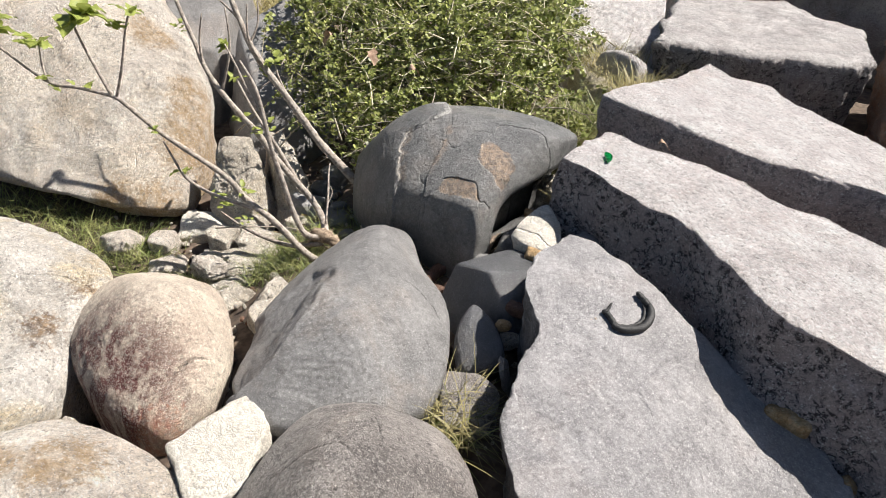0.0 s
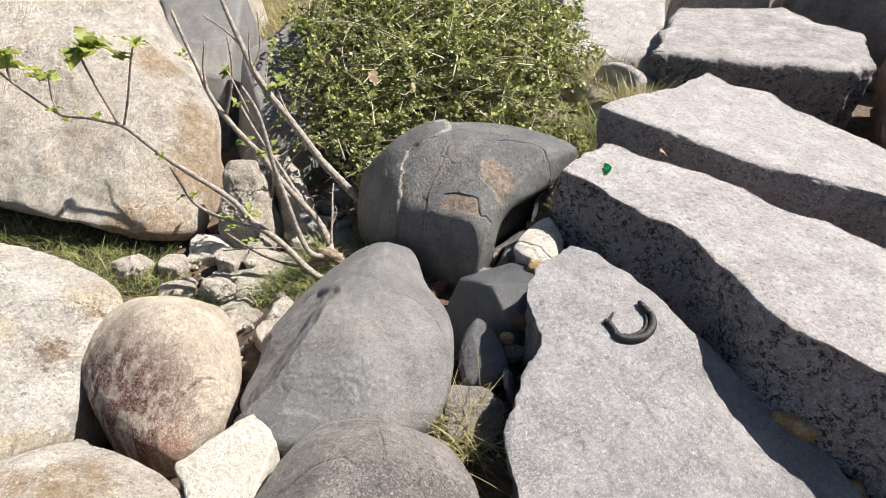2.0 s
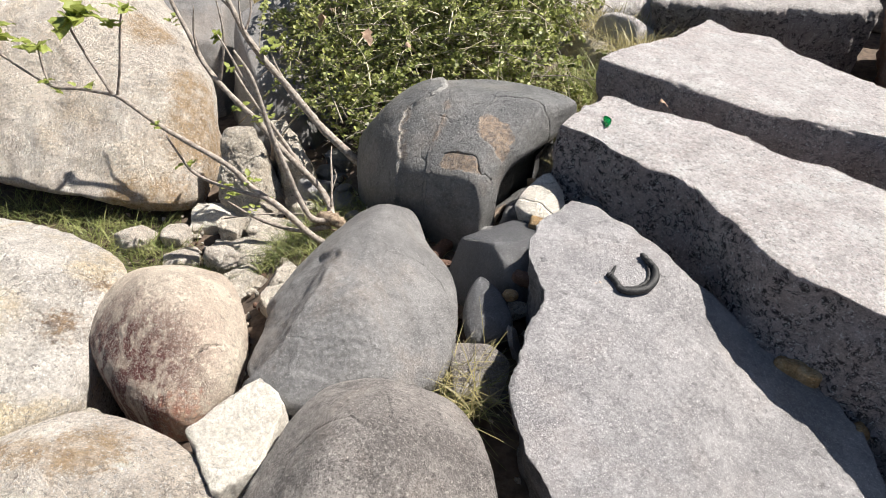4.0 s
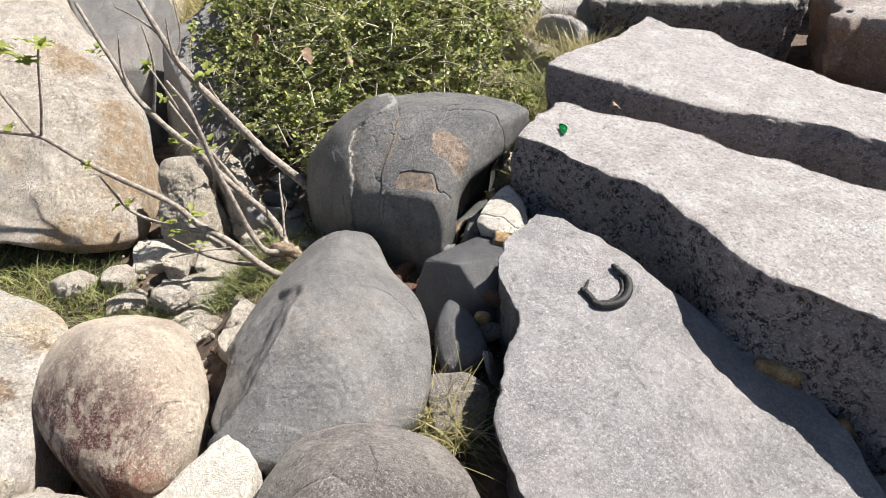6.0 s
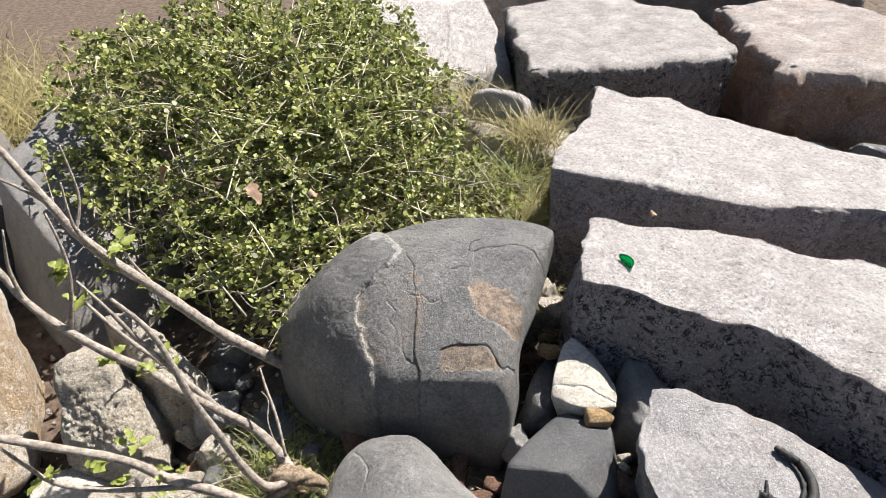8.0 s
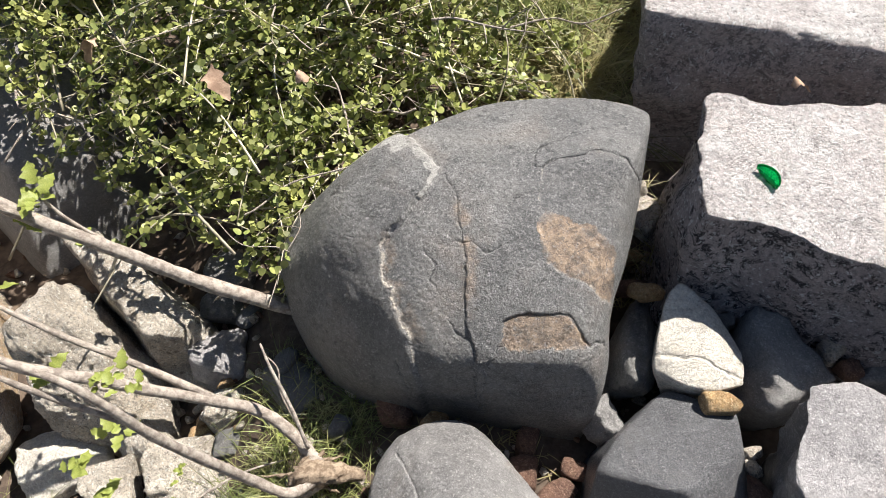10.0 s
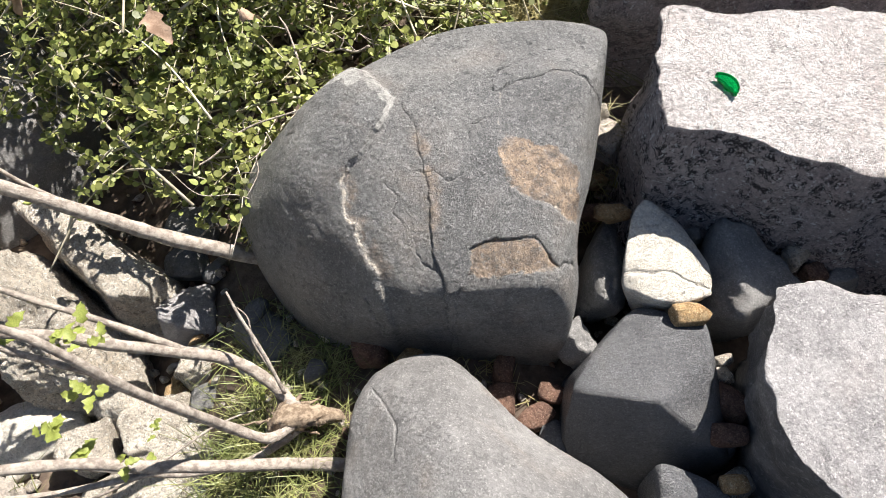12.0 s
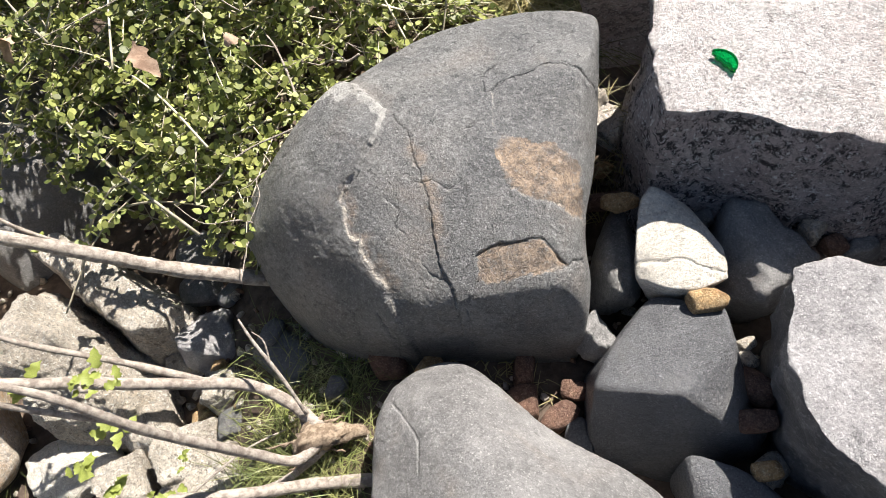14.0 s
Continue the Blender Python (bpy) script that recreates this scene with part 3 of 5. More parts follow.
    d_pale = np.minimum(np.maximum(-signed(cap), 0), near(curved(ridge)) - .0002)
    halo = np.minimum(near(curved([(x + .008, y) for x, y in vein[:4]])), near(curved([(x + .006, y) for x, y in crack[1:5]])))
    close = lambda d: np.clip(NEAR - d, 0, .1)
    return push, {"patch": np.clip(NEAR + np.maximum(low, signed(brown) - .001), 0, .1), "vein": close(d_vein), "crack": close(np.minimum(np.minimum(d1 + .0019, d2 + .0014), d3 + .0021)), "pale": close(d_pale), "halo": close(halo)}


def pear_shape(co):
    xy = co[:, :2]
    wob = xy + .003 * np.c_[fbm(co * 30, 3, .6), fbm(co * 30 + 7, 3, .6)]
    hollow = [(-.3, -.45), (-.12, -.44), (-.09, -.42), (-.06, -.366), (-.012, -.375), (.002, -.4), (-.012, -.43), (-.005, -.48), (-.02, -.53), (-.04, -.58), (-.08, -.62), (-.3, -.66)]
    rim = curved([(-.12, -.44), (-.09, -.42), (-.06, -.366), (-.012, -.375), (.002, -.4), (-.012, -.43), (-.005, -.48), (-.02, -.53), (-.04, -.58)])
    deep = np.minimum(.006 + .24 * near_line(wob, rim), .021)
    k = smooth_side(wob, hollow, .011) * deep / .011 + .1 * smooth_side(wob, hollow, .03) * fbm(co * 40, 4, .65, 4)
    neck = np.exp(-((xy[:, 0] - .125) ** 2 + (xy[:, 1] + .19) ** 2) / .005)
    flake = smooth_side(wob, [(.0, -.575), (.05, -.57), (.1, -.57), (.12, -.6), (.08, -.63), (.0, -.62)], .006)
    lines = [curved(c) for c in ([(.09, -.37), (.13, -.345), (.16, -.352), (.178, -.362), (.19, -.38)], [(-.05, -.1), (-.03, -.16), (-.04, -.2)])]
    d = np.min([near_line(wob, c) for c in lines], axis=0)
    return -.011 * k - .012 * neck - .0015 * flake - .001 * np.clip(1 - d / .004, 0, 1), {"crack": np.clip(NEAR - d - .0012, 0, .1)}


def cracked(*lines, spots=(), flow=None):
    """A shape that only carries cracks along lines, stained spots (x, y, radius) in plan and a streaked flank round a place."""
    runs = [curved(c) for c in lines]

    def shape(co):
        wob = co[:, :2] + .006 * np.c_[fbm(co * 30, 3, .6), fbm(co * 30 + 7, 3, .6)]
        d = np.min([near_line(wob, c) for c in runs], axis=0)
        masks = {"crack": np.clip(NEAR - d - .0004, 0, .1)}
        if spots:
            wide = co[:, :2] + .02 * np.c_[fbm(co * 16, 4, .6), fbm(co * 16 + 7, 4, .6)]
            masks["patch"] = np.clip(NEAR + np.max([(r - np.linalg.norm(wide - (x, y), axis=1)) * .075 for x, y, r in spots], axis=0), 0, .1)
        if flow:
            masks["flow"] = np.exp(-(np.linalg.norm(co - flow[:3], axis=1) / flow[3]) ** 4)
        return -.0012 * np.clip(1 - d / .004, 0, 1), masks
    return shape


# ---------------- large boulders ----------------
boulder("boulder", [
    (.02, .15, .278), (.064, .143, .283), (.195, .135, .287), (.3, .125, .276), (.352, .17, .258), (.376, .222, .246), (.33, .25, .254), (.25, .272, .262), (.18, .284, .262), (.11, .27, .264), (.07, .25, .266),
    (.02, .24, .266), (-.02, .22, .254), (-.012, .11, .252), (-.07, .15, .226), (.086, .11, .276), (.11, .0, .222), (.18, -.035, .222), (.24, .0, .232), (.27, .04, .235), (.215, -.06, .195), (-.018, .045, .205),
    (.0, -.014, .16), (.065, -.046, .172), (.13, -.068, .184), (.19, -.085, .186), (.208, -.1, .14), (-.1, .08, .15), (-.15, .16, .13), (-.155, .25, .11), (-.172, .2, .06), (-.142, .09, .07), (-.095, .02, .085), (-.04, -.018, .1), (.0, -.026, .06), (.065, -.058, .06), (.132, -.086, .06), (.2, -.112, .08),
    (-.165, .22, -.03), (-.14, .08, -.03), (-.09, .02, -.03), (-.03, -.01, -.03), (.06, -.045, -.03), (.13, -.075, -.03), (.19, -.1, -.03), (.36, .22, -.03), (.3, .33, -.03), (0, .34, -.03), (-.12, .32, -.03)],
    dark_stone, "dark grey cracked half-dome boulder with rusty flaked patches", p=34, sub=8, rough=0.003, fine=0.0006, seed=1, grow=1.03, shape=dome_shape)
boulder("boulder", [
    (.0, -.15, .14), (.045, -.16, .14), (.03, -.25, .172), (.05, -.36, .192), (.055, -.47, .19), (-.03, -.41, .178), (.1, -.37, .18), (.1, -.54, .165), (-.02, -.5, .175),
    (-.066, -.108, .08), (-.035, -.08, .08), (.02, -.076, .08), (.058, -.1, .09), (.08, -.148, .09), (.11, -.2, .09), (.155, -.258, .095), (.188, -.322, .1), (.211, -.4, .1), (.222, -.48, .1), (.213, -.55, .09), (.15, -.62, .09), (.06, -.65, .09), (-.06, -.645, .08), (-.128, -.57, .075), (-.138, -.46, .075), (-.132, -.36, .075), (-.116, -.26, .075), (-.1, -.18, .075),
    (-.05, -.11, -.04), (.03, -.1, -.04), (.12, -.23, -.04), (.18, -.34, -.04), (.2, -.52, -.04), (.05, -.63, -.04), (-.115, -.56, -.04), (-.125, -.44, -.04), (-.11, -.28, -.04)],
    grey_stone, "smooth pear-shaped grey river boulder with a hollow", p=26, sub=7, rough=0.004, seed=2, grow=1.085, shape=pear_shape)
boulder("boulder", [
    (.13, -.79, .228), (.22, -.79, .225), (.17, -.7, .205), (.15, -.89, .228),
    (.012, -.81, .11), (.014, -.735, .11), (.026, -.663, .11), (.07, -.612, .11), (.125, -.59, .11), (.197, -.59, .11), (.257, -.608, .11), (.302, -.64, .11), (.332, -.69, .11), (.355, -.745, .11), (.365, -.86, .11), (.345, -1.0, .1), (.12, -1.05, .1), (.01, -.95, .1),
    (.02, -.75, -.02), (.12, -.61, -.02), (.29, -.66, -.02), (.345, -.85, -.02), (.32, -1.0, -.02), (.07, -1.0, -.02)],
    brown_grey_stone, "rounded brownish grey boulder with a coarse wrinkled skin", p=16, sub=7, rough=0.006, seed=3, shape=cracked([(.172, -.68), (.196, -.725), (.2, -.75)], [(.07, -.8), (.14, -.77), (.18, -.78)]))
boulder("boulder", [
    (-.25, -.5, .178), (-.33, -.49, .178), (-.21, -.56, .172), (-.3, -.57, .182),
    (-.45, -.56, .07), (-.485, -.49, .07), (-.482, -.41, .07), (-.43, -.358, .07), (-.345, -.34, .07), (-.26, -.355, .07), (-.195, -.42, .07), (-.154, -.49, .07), (-.124, -.59, .07), (-.128, -.655, .065), (-.165, -.705, .055), (-.225, -.705, .055), (-.29, -.685, .06), (-.37, -.635, .065),
    (-.42, -.56, -.16), (-.43, -.42, -.16), (-.22, -.42, -.16), (-.15, -.6, -.16), (-.2, -.68, -.16), (-.32, -.65, -.16)],
    red_granite, "round tan boulder stained reddish brown", p=16, sub=7, rough=0.005, seed=4, shape=cracked([(-.155, -.571), (-.178, -.62), (-.2, -.66), (-.21, -.69)], spots=[(-.18, -.7, .034)], flow=(-.31, -.655, .05, .15)))
boulder("boulder", [
    (-.99, .44, .27), (-1.16, .56, .3), (-1.51, .44, .29), (-.9, .27, .165), (-.66, .32, .1), (-.61, .21, .01), (-.62, .12, -.04), (-.87, .67, .1),
    (-1.3, .98, .42), (-1.15, .75, .33), (-1.9, 1.1, .5), (-2.0, .4, .4), (-1.68, .07, -.01), (-1.3, .06, -.04), (-1.05, .0, -.04), (-.86, .0, -.05), (-.66, .05, -.06),
    (-.64, .09, -.12), (-.87, .12, -.12), (-1.4, .2, -.16), (-.7, .4, -.16), (-1.2, 1.0, -.16), (-1.9, 1.1, -.16), (-2.0, .4, -.16)],
    tan_granite, "large pale tan granite boulder with orange staining", p=24, sub=7, rough=0.035, size=3.6, fine=.004, seed=5, shape=cracked([(-.75, .2), (-.8, .16), (-.78, .1), (-.82, .05)], [(-.95, .2), (-.9, .12), (-.93, .05)], [(-.9, .4), (-.85, .33), (-.86, .25)], spots=[(-.68, .25, .09), (-.72, .36, .08), (-.8, .02, .06), (-.7, .06, .06), (-.95, .52, .07)]))
boulder("boulder", [
    (-.62, -.47, .165), (-.68, -.59, .175), (-.77, -.47, .165), (-.53, -.46, .13),
    (-.92, -.29, .09), (-.7, -.3, .09), (-.56, -.34, .09), (-.455, -.395, .09), (-.475, -.48, .09), (-.47, -.56, .09), (-.41, -.63, .08), (-.37, -.69, .06), (-.45, -.82, .06), (-.8, -.85, .08), (-1.0, -.6, .1),
    (-.8, -.35, -.16), (-.46, -.45, -.16), (-.4, -.72, -.16), (-.8, -.8, -.16), (-.95, -.6, -.16)],
    grey_tan_granite, "pale tan boulder with a grey crown and ochre flank", p=26, sub=7, rough=0.012, fine=.003, seed=6, shape=cracked([(-.47, -.45), (-.53, -.48), (-.57, -.55), (-.58, -.62)], [(-.72, -.42), (-.64, -.47), (-.62, -.52)], spots=[(-.46, -.59, .03), (-.465, -.47, .02)]))
boulder("boulder", [
    (-.22, -.85, .165), (-.32, -.92, .175), (-.29, -.81, .15), (-.17, -.92, .165),
    (-.43, -.83, .08), (-.38, -.785, .085), (-.322, -.742, .085), (-.255, -.732, .085), (-.195, -.742, .085), (-.118, -.758, .085), (-.052, -.795, .085), (.005, -.84, .08), (.0, -1.02, .08), (-.17, -1.17, .07), (-.47, -1.12, .07), (-.52, -.92, .07),
    (-.37, -.79, -.16), (-.1, -.8, -.16), (-.03, -.97, -.16), (-.22, -1.12, -.16), (-.47, -.97, -.16)],
    tan_granite, "low pale boulder with brown iron stains and a crack", p=24, sub=7, rough=0.007, seed=7, shape=cracked([(-.42, -.79), (-.37, -.79), (-.315, -.786), (-.268, -.773)], [(-.09, -.8), (-.13, -.87), (-.14, -.92)], spots=[(-.205, -.84, .05), (-.27, -.87, .035), (-.33, -.89, .04)]))

# ---------------- flat blocks ----------------
def slab_shape(co):
    """Shallow flakes on the slab's face."""
    xy = co[:, :2]
    wob = xy + .006 * np.c_[fbm(co * 40, 3, .6), fbm(co * 40 + 9, 3, .6)]
    push = np.zeros(len(co))
    flakes = [[(.47, -.5), (.53, -.48), (.56, -.52), (.5, -.55)], [(.4, -.6), (.44, -.57), (.47, -.62), (.42, -.65)], [(.44, -.25), (.5, -.27), (.47, -.3), (.43, -.29)], [(.6, -.6), (.68, -.57), (.7, -.63), (.62, -.66)]]
    for ring in flakes:
        push = push - .0018 * smooth_side(wob, ring, .006)
    return push, {}


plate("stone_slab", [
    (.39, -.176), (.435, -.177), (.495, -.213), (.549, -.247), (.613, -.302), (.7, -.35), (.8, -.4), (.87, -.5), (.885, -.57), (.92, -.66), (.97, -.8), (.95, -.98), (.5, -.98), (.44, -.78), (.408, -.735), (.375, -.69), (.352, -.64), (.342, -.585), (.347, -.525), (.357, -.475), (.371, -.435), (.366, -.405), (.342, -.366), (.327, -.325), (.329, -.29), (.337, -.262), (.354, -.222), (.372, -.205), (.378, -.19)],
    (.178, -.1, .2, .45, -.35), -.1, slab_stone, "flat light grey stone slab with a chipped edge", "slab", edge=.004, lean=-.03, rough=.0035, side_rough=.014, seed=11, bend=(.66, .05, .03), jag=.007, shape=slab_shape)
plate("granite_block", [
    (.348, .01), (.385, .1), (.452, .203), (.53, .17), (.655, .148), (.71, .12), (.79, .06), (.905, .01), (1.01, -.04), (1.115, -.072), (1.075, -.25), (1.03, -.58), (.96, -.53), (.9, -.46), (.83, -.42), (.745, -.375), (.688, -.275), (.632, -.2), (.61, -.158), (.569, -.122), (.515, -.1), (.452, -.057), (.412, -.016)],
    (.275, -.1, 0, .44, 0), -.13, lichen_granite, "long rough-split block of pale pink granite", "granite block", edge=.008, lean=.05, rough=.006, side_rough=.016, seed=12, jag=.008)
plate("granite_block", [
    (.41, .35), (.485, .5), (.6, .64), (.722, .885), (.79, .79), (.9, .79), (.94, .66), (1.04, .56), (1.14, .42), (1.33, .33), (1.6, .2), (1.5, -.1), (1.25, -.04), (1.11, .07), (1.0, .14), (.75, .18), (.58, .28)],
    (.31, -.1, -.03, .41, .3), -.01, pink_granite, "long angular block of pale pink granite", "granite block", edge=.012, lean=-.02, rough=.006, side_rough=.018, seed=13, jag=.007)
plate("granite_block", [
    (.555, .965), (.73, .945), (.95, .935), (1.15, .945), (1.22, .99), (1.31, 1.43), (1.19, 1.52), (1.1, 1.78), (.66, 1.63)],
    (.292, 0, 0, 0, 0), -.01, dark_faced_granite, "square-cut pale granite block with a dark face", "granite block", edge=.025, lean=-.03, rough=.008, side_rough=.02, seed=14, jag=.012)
plate("granite_block", [
    (1.23, .79), (1.39, .68), (1.55, .645), (1.7, .7), (1.9, 1.1), (1.8, 1.5), (1.38, 1.42)],
    (.3, 0, 0, 0, 0), -.02, brown_faced_granite, "big rounded-edged granite block with a brown face", "granite block", edge=.04, lean=-.05, rough=.01, side_rough=.03, seed=15, jag=.012)
plate("granite_block", [(-.122, -.745), (-.056, -.618), (.006, -.67), (.014, -.785), (-.03, -.83)],
    (.1, -.02, 0, -.05, -.7), -.01, white_granite, "small flat white granite block", "granite block", edge=.006, lean=.0, rough=.003, side_rough=.006, seed=16, turns=200)

# ---------------- rocks behind ----------------
boulder("rock", [(-.48, .56, -.14), (-.66, .46, -.14), (-.87, .76, -.14), (-.8, 1.2, -.14), (-.45, .9, -.14), (-.52, .62, .02), (-.64, .58, .07), (-.84, .84, .2), (-.75, 1.1, .26), (-.55, 1.0, .2)],
    grey_stone, "pinkish grey split rock behind the sapling", "rock", p=40, sub=6, rough=.008, seed=21)
boulder("rock", [(-.9, .75, -.14), (-1.05, .66, -.14), (-1.4, 1.2, -.14), (-.95, 1.3, -.14), (-.9, .8, .12), (-1.03, .74, .14), (-1.35, 1.15, .34), (-1.0, 1.2, .34)],
    grey_stone, "pinkish grey rock wedged behind the pale boulder", "rock", p=40, sub=6, rough=.008, seed=22)
boulder("rock", [(-2.2, 1.0, -.1), (-1.2, 1.0, -.1), (-1.2, 1.8, -.1), (-2.2, 1.8, -.1), (-1.75, 1.0, .34), (-1.3, 1.1, .36), (-1.3, 1.7, .6), (-2.1, 1.7, .6)],
    tan_granite, "pale weathered rock beyond the large boulder", "rock", p=30, sub=6, rough=.012, seed=23)
boulder("rock", [(.28, 1.22, 0), (.62, 1.28, 0), (.66, 2.1, 0), (.05, 2.1, 0), (.3, 1.27, .15), (.61, 1.36, .19), (.63, 2.0, .32), (.15, 2.0, .34)],
    pink_granite, "pale flat-topped rock behind the shrub", "rock", p=30, sub=6, rough=.015, fine=.004, seed=24)
boulder("rock", [(1.2, 1.85, 0), (2.1, 1.5, 0), (2.3, 2.4, 0), (1.2, 2.6, 0), (1.22, 1.9, .42), (1.6, 1.74, .5), (2.1, 1.6, .48), (2.2, 2.3, .6), (1.3, 2.5, .6)],
    brown_grey_stone, "dark weathered rock beyond the blocks", "rock", p=30, sub=6, rough=.02, fine=.005, seed=25)
# Added rock that stands in for the dark, shadowed gap past the blocks
boulder("rock", [(1.92, .52, 0), (2.6, .3, 0), (2.8, 1.3, 0), (2.05, 1.2, 0), (1.97, .58, .22), (2.55, .4, .3), (2.7, 1.2, .4), (2.1, 1.1, .34)],
    brown_grey_stone, "dark filler rock in the shadowed gap at the edge of the blocks", "rock", p=26, sub=6, rough=.02, fine=.005, seed=27)
boulder("rock", [(.7, 2.1, 0), (1.1, 2.0, 0), (1.15, 2.6, 0), (.7, 2.6, 0), (.72, 2.15, .3), (1.08, 2.06, .34), (1.1, 2.5, .45), (.75, 2.5, .45)],
    rubble_granite, "grey rock beyond the blocks", "rock", p=30, sub=5, rough=.02, fine=.005, seed=26)

# ---------------- loose stones ----------------
boulder("stone", [(.285, -.112, .118), (.35, -.16, .124), (.33, -.205, .134), (.25, -.228, .13), (.216, -.206, .118), (.178, -.178, .1), (.225, -.14, .104), (.3, -.28, .09),
    (.162, -.2, .06), (.19, -.15, .06), (.155, -.235, .0), (.235, -.292, .0), (.325, -.3, .04),
    (.15, -.225, -.02), (.19, -.13, -.02), (.345, -.14, -.02), (.33, -.29, -.02), (.23, -.295, -.02)],
    blue_stone, "smooth bluish black river stone with a ridged top", "stone", p=40, sub=6, rough=.004, fine=.0006, seed=31)
boulder("stone", [(.222, -.3, .092), (.235, -.275, .098), (.262, -.29, .098), (.3, -.34, .092), (.32, -.395, .075), (.306, -.42, .06), (.25, -.43, .05), (.222, -.395, .06), (.214, -.335, .075), (.235, -.325, .098), (.275, -.4, .085),
    (.215, -.28, -.02), (.32, -.36, -.02), (.25, -.42, -.02)],
    blue_stone, "dark grey wedge stone with a pale broken rim", "stone", p=9, sub=6, rough=.003, fine=.001, seed=32)
stone("stone", (.27, -.5, -.02), (.12, .13, .105), brown_grey_stone, "squat brown and grey stone in the shadow of the slab", turn=(10, 8, 20), seed=33, sub=5)
stone("stone", (.322, -.405, .0), (.018, .06, .1), slab_stone, "thin slate chip leaning on the slab", turn=(10, -12, 12), seed=34, p=45, sub=5, cuts=12, fine=.055)
boulder("stone", [(.337, -.004, .176), (.348, -.014, .172), (.318, -.014, .168), (.372, -.04, .15), (.38, -.1, .142), (.366, -.132, .138), (.33, -.135, .142), (.298, -.118, .14), (.274, -.09, .135), (.288, -.06, .155), (.36, -.075, .158),
    (.31, -.1, .02), (.36, -.1, .02), (.37, -.02, .02), (.32, -.02, .02)], white_granite, "creamy white cracked stone standing on end", "stone", p=40, sub=6, rough=.003, fine=.001, seed=35, shape=cracked([(.27, -.07), (.3, -.085), (.325, -.092), (.35, -.115), (.375, -.13)], [(.31, -.03), (.34, -.04), (.35, -.03)]), grow=1.03)
stone("stone", (.332, -.146, .112), (.052, .034, .036), ochre_stone, "small ochre stone lying on the dark stone", turn=(0, 5, -15), seed=36)
stone("stone", (.428, -.108, -.01), (.135, .15, .192), grey_stone, "grey stone with a reddish flank wedged by the slab", turn=(8, 10, -35), seed=37, sub=5, p=26, cuts=16, fine=.04)
stone("stone", (.281, -.03, -.01), (.075, .16, .15), dark_stone, "narrow dark grey stone in the gap", turn=(0, 10, -28), seed=38, sub=5, p=26, cuts=16, fine=.045)
stone("stone", (.312, .018, .115), (.055, .03, .03), ochre_stone, "flat tan and rusty stone under the granite block", turn=(5, 4, -15), seed=90, p=40, cuts=12, fine=.05)
stone("stone", (.385, -.002, .1), (.026, .024, .035), tan_granite, "small tan stone beside the white stone", seed=91, p=40, cuts=12, fine=.05)
stone("stone", (.4, -.035, .09), (.03, .028, .035), grey_stone, "small grey stone beside the white stone", seed=92, p=40, cuts=12, fine=.05)
stone("stone", (.458, -.367, .172), (.006, .005, .005), red_granite, "tiny pinkish crumb of stone on the slab", seed=93)
stone("stone", (.451, -.371, .172), (.005, .004, .004), red_granite, "tiny pinkish crumb of stone on the slab", seed=94)
stone("stone", (.31, .062, .06), (.07, .028, .03), rust_stone, "thin rusty flake under the granite block", turn=(0, 0, -12), seed=39)
stone("stone", (.405, .004, .02), (.04, .04, .08), rubble_granite, "small pale stone in the gap", seed=40, p=45, sub=5, cuts=12, fine=.055)
stone("stone", (.425, -.028, .02), (.035, .035, .06), rubble_granite, "small pale stone in the gap", seed=41, p=45, sub=5, cuts=12, fine=.055)
stone("stone", (.495, -.11, .1), (.032, .034, .04), rubble_granite, "small grey chip beside the granite block", seed=42, p=45, sub=5, cuts=12, fine=.055)
stone("stone", (.51, -.135, .09), (.028, .03, .035), rust_stone, "small reddish brown chip", seed=43)
stone("stone", (.54, -.15, .08), (.05, .03, .04), grey_stone, "small grey chip beside the slab", seed=44)
stone("stone", (.215, -.112, .01), (.045, .062, .075), grey_stone, "sharp light grey chip under the dark boulder", turn=(0, 12, 15), seed=45, p=45, sub=5, cuts=12, fine=.055)
stone("stone", (.34, .2, .0), (.09, .08, .16), rubble_granite, "mossy grey stone in the narrow gap", turn=(0, 0, 20), seed=46, p=45, sub=5, cuts=12, fine=.055)
stone("stone", (.37, .17, .06), (.07, .08, .06), tan_granite, "tan stone in the narrow gap", turn=(10, 0, 30), seed=48, p=30, sub=5, cuts=12, fine=.05)
stone("stone", (.335, .11, .06), (.03, .025, .03), ochre_stone, "small orange stone in the narrow gap", seed=47)
boulder("stone", [(-.58, .44, -.14), (-.5, .47, -.14), (-.31, .23, -.1), (-.33, .17, -.1), (-.41, .18, -.12), (-.55, .43, .02), (-.49, .42, .035), (-.46, .325, .035), (-.396, .19, .035), (-.35, .177, .025), (-.328, .206, .02), (-.388, .288, .035)],
    rubble_granite, "long tan angular stone under the sapling", "stone", p=40, sub=6, rough=.01, size=14, fine=.004, seed=51)
stone("stone", (-.307, .163, -.115), (.1, .095, .12), slab_stone, "light grey angular block under the branches", turn=(0, 5, -5), seed=52, p=45, sub=5, cuts=12, fine=.055)
boulder("stone", [(-.6, .3, -.14), (-.56, .4, -.14), (-.41, .2, -.14), (-.41, .1, -.14), (-.46, .07, -.14), (-.57, .1, -.14), (-.572, .21, .095), (-.51, .23, .098), (-.53, .3, .06), (-.445, .19, .02), (-.42, .14, -.012), (-.45, .095, -.035), (-.545, .115, -.03), (-.57, .15, .01)],
    rubble_granite, "big pale rough stone leaning by the boulder", "stone", p=40, sub=6, rough=.014, size=14, fine=.005, seed=53)
stone("stone", (-.3, .26, -.07), (.08, .07, .07), dark_stone, "small dark stone by the sapling foot", seed=54)
